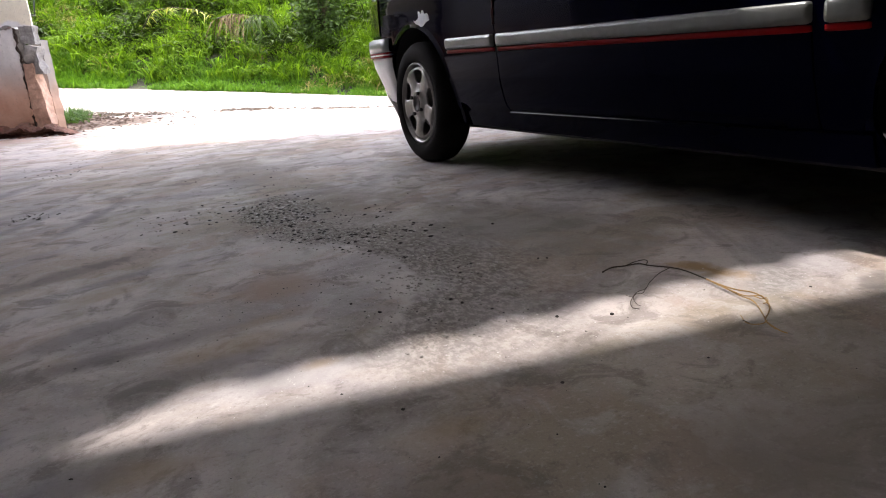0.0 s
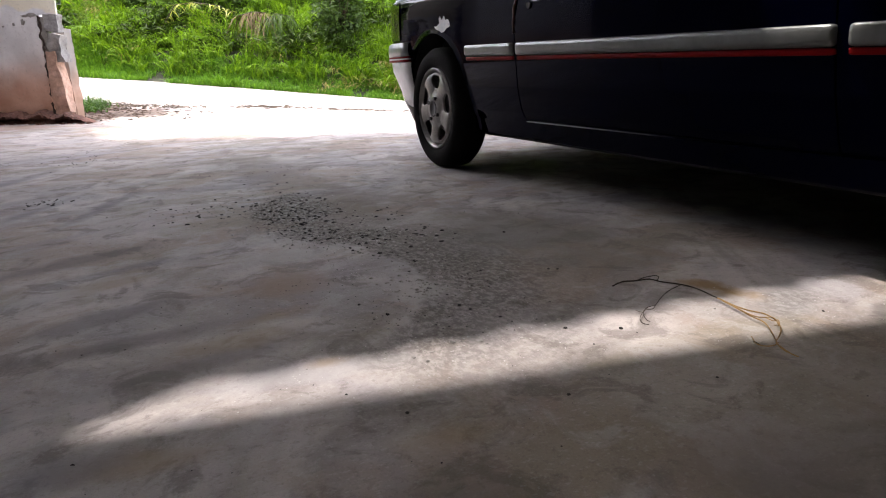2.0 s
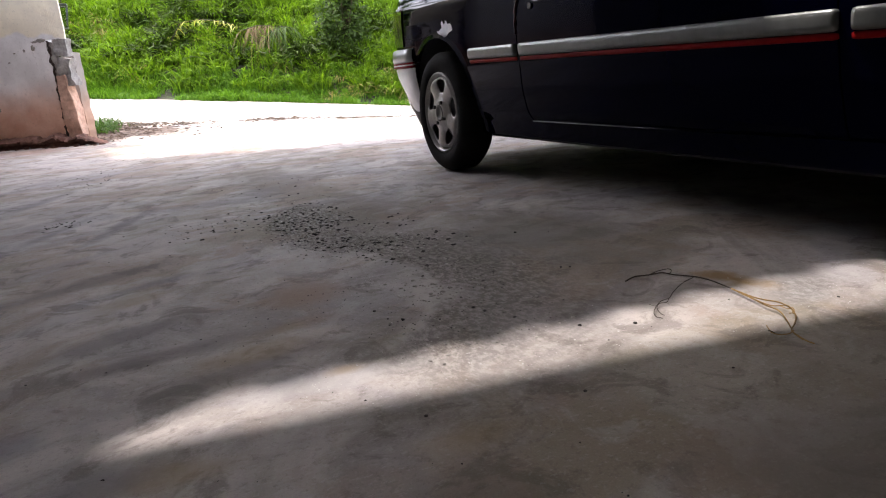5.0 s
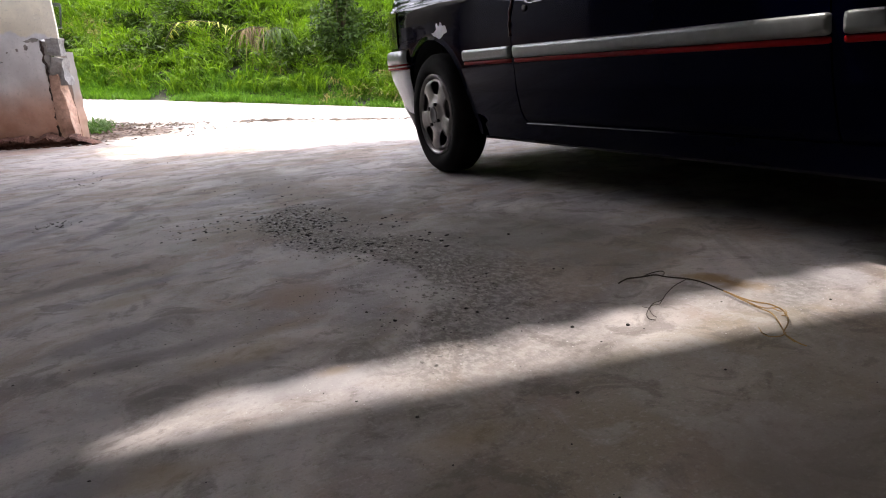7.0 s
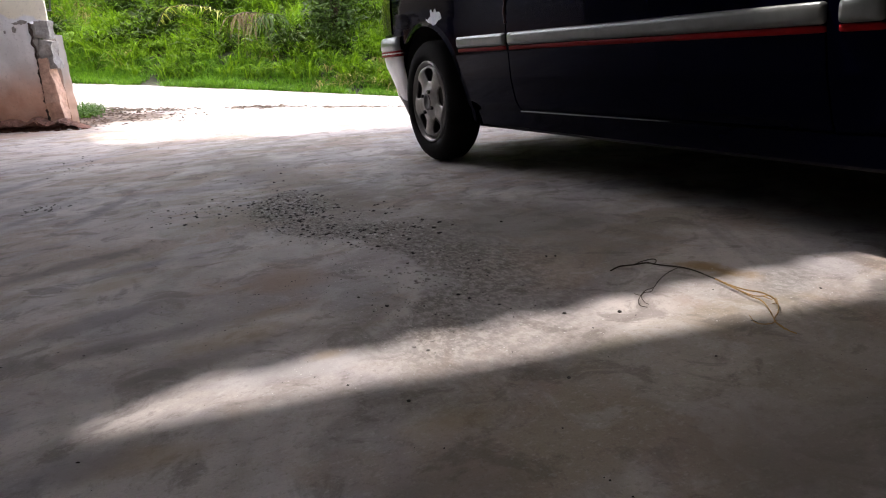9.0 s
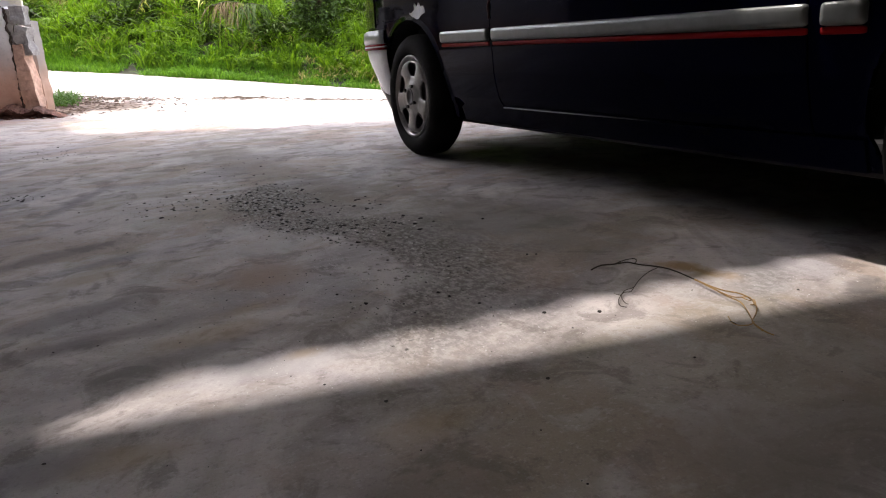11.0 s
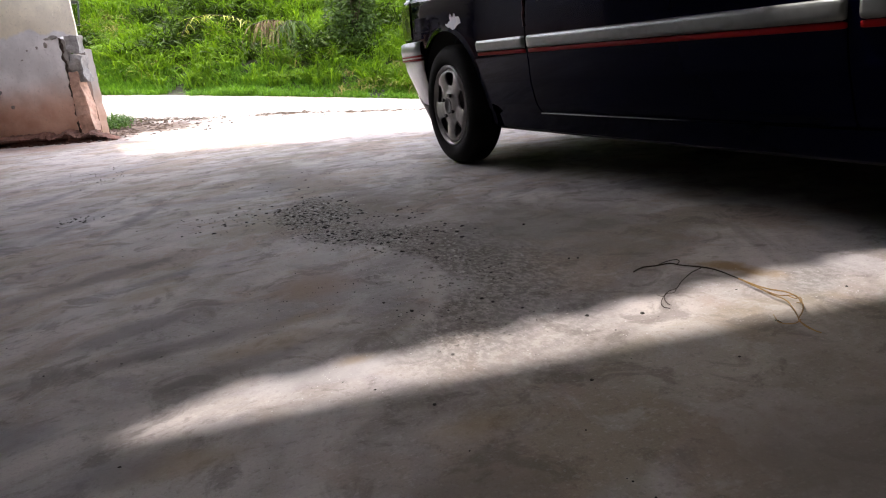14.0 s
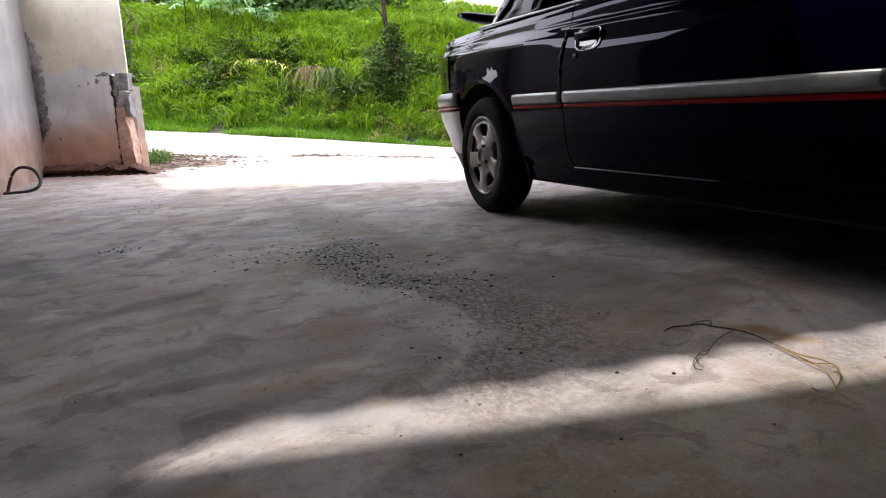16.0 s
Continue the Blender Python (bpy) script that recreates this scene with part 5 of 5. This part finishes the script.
strand("strand", [(1.126, 0.864, 0.007), (1.111, 0.804, 0.008), (1.101, 0.763, 0.008), (1.097, 0.732, 0.008), (1.077, 0.701, 0.007), (1.054, 0.673, 0.006), (1.036, 0.652, 0.005), (1.027, 0.628, 0.004)], 0.0018, STRAW, straw, 0.7)
strand("strand", [(1.119, 0.831, 0.008), (1.104, 0.778, 0.010), (1.100, 0.747, 0.012), (1.112, 0.728, 0.016), (1.106, 0.714, 0.016), (1.095, 0.699, 0.012)], 0.0015, STRAW, straw, 0.8)
strand("strand", [(1.110, 0.739, 0.012), (1.104, 0.718, 0.014), (1.115, 0.717, 0.014), (1.103, 0.704, 0.012), (1.100, 0.712, 0.008)], 0.0013, STRAW, straw, 0.8)
strand("strand", [(1.044, 0.659, 0.006), (1.028, 0.655, 0.005), (1.014, 0.664, 0.004), (1.012, 0.676, 0.004), (1.020, 0.688, 0.004), (1.033, 0.704, 0.003)], 0.0015, STRAW, straw, 0.6)
strand("strand", [(1.014, 0.671, 0.004), (1.014, 0.680, 0.005), (1.015, 0.685, 0.003)], 0.0011, STEM, straw, 0.8)

DARKCHIP = plain("dark_grit", (0.014, 0.012, 0.010), 0.9, vary=0.4, scale=40, bump=0)


def grit(name, seed, spots, size, mat, label):
    rnd = random.Random(seed)
    verts, faces = [], []
    for x, y in spots:
        r = size * (0.45 + 1.1 * rnd.random() ** 2)
        b = len(verts)
        k = rnd.uniform(0, 6)
        for j in range(5):
            a = k + j * math.tau / 5
            q = r * rnd.uniform(0.5, 1.3)
            verts.append((x + math.cos(a) * q, y + math.sin(a) * q, -0.001))
        for j in range(5):
            x1, y1, _ = verts[b + j]
            verts.append((x + (x1 - x) * 0.6, y + (y1 - y) * 0.6, r * rnd.uniform(0.15, 0.40)))
        faces += [(b + j, b + (j + 1) % 5, b + 5 + (j + 1) % 5, b + 5 + j) for j in range(5)] + [tuple(b + 5 + j for j in range(5))]
    return tagged(mesh_object(name, verts, faces, mat), label, "grit", kind="stuff")


rnd = random.Random(41)


def spray(x, y, sx, sy, count):
    return [(x + rnd.gauss(0, sx), y + rnd.gauss(0, sy)) for _ in range(count)]


def lane(pts, spread, count):
    """Spots scattered along a bent line."""
    out = []
    for _ in range(count):
        f = rnd.random() * (len(pts) - 1)
        (xa, ya), (xb, yb) = pts[int(f)], pts[int(f) + 1]
        t = f - int(f)
        out.append((xa + (xb - xa) * t + rnd.gauss(0, spread), ya + (yb - ya) * t + rnd.gauss(0, spread * 1.6)))
    return out


RIM = [(0.45, 2.02), (0.52, 1.83), (0.63, 1.73), (0.76, 1.74), (0.88, 1.70)]
BEND = [(0.56, 1.80), (0.72, 1.55), (0.76, 1.33), (0.70, 1.15), (0.56, 1.03)]
cluster = spray(0.56, 2.34, 0.08, 0.15, 170) + spray(0.53, 2.10, 0.07, 0.13, 110) + lane(RIM, 0.045, 130) + lane(BEND, 0.07, 26)
cluster += spray(0.26, 2.38, 0.09, 0.10, 60) + spray(-0.28, 2.93, 0.05, 0.06, 40) + spray(-0.25, 4.4, 0.10, 0.30, 46) + spray(0.10, 5.5, 0.16, 0.30, 40) + spray(0.62, 3.2, 0.2, 0.4, 36) + spray(0.78, 2.05, 0.12, 0.12, 30)
grit("dark_grit", 42, cluster, 0.0060, DARKCHIP, "scattered dark grit on the concrete")
fine_spots = [(rnd.uniform(0.3, 1.4), rnd.uniform(2.6, 4.6)) for _ in range(90)] + [(rnd.uniform(-0.3, 1.3), rnd.uniform(0.4, 2.4)) for _ in range(140)]
fine_spots += spray(0.58, 2.22, 0.10, 0.22, 300) + lane(BEND, 0.08, 330) + spray(0.38, 1.36, 0.06, 0.05, 30) + spray(0.52, 1.08, 0.05, 0.04, 40) + spray(0.20, 1.25, 0.16, 0.10, 60)
grit("fine_grit", 44, fine_spots, 0.0022, DARKCHIP, "fine dark grit sprinkled over the concrete")
pale = spray(0.56, 2.25, 0.10, 0.18, 170) + lane(RIM, 0.04, 150) + lane(BEND, 0.08, 360) + spray(0.60, 1.25, 0.04, 0.06, 60)
grit("pale_grit", 43, pale, 0.0048, STONE, "small grey aggregate chips worn out of the concrete")

chips = []
for _ in range(420):
    x = rnd.uniform(0.15, 1.5)
    chips.append((x, rnd.uniform(slab_line(x) - 0.02, sheet_line(x) + 0.04)))
WHITECHIP = plain("white_chip", (0.50, 0.49, 0.48), 0.85, vary=0.15, scale=40, bump=0)
grit("white_chips", 45, chips + lane(RIM, 0.03, 120) + spray(0.80, 1.95, 0.08, 0.08, 60) + spray(0.58, 1.25, 0.05, 0.08, 60) + spray(0.54, 1.42, 0.05, 0.05, 60), 0.0017, WHITECHIP, "small whitish chips showing in the worn concrete")

PEBBLE = plain("dark_pebble", (0.025, 0.023, 0.02), 0.8, vary=0.3, scale=40)
for k, (x, y, r) in enumerate([(0.465, 1.201, 0.0045), (0.624, 0.680, 0.004), (1.045, 1.594, 0.006), (0.859, 0.845, 0.005), (0.39, 0.74, 0.004), (0.80, 1.93, 0.006), (1.26, 0.73, 0.004), (0.86, 0.62, 0.003), (0.95, 1.22, 0.0045), (0.97, 1.21, 0.004), (0.55, 2.02, 0.006), (0.33, 2.62, 0.007)]):
    bm = bmesh.new()
    r *= 0.7
    bmesh.ops.create_icosphere(bm, subdivisions=2, radius=r)
    for v in bm.verts:
        v.co += v.co.normalized() * noise.noise(v.co * 160 + Vector((k * 3, 0, 0))) * r * 0.6
        v.co.z *= 0.6
    ob = part("pebble", bm, PEBBLE)
    ob.location = (x, y, r * 0.35)
    tagged(ob, "tiny dark pebble on the concrete", "pebble", group="pebbles on the floor")

# dry leaf litter along the lane's near edge
rnd = random.Random(51)
verts, faces = [], []
for _ in range(520):
    s_ = rnd.uniform(-4.6, 1.5)
    d = 8.4 + rnd.gauss(0, 0.09) + 0.1 * math.sin(s_ * 2.3)
    if noise.noise(Vector((s_ * 1.7, 3, 0))) < -0.1 and rnd.random() < 0.8:
        continue
    x, y = xy(d, s_)
    z = ground_z(x, y) + 0.008
    a, L, w = rnd.uniform(0, math.tau), rnd.uniform(0.03, 0.11), rnd.uniform(0.006, 0.02)
    dx, dy = math.cos(a) * L, math.sin(a) * L
    b = len(verts)
    verts += [(x - dx, y - dy, z), (x - dy / L * w, y + dx / L * w, z + 0.012), (x + dx, y + dy, z + 0.004), (x + dy / L * w, y - dx / L * w, z + 0.014), (x, y, z + 0.022)]
    faces += [(b, b + 1, b + 4), (b + 1, b + 2, b + 4), (b + 2, b + 3, b + 4), (b + 3, b, b + 4)]
LITTER = plain("brown_litter", (0.05, 0.032, 0.016), 0.9, vary=0.4, scale=30)
tagged(mesh_object("leaf_litter", verts, faces, LITTER), "dry straw and leaf litter along the lane edge", "litter", kind="stuff")
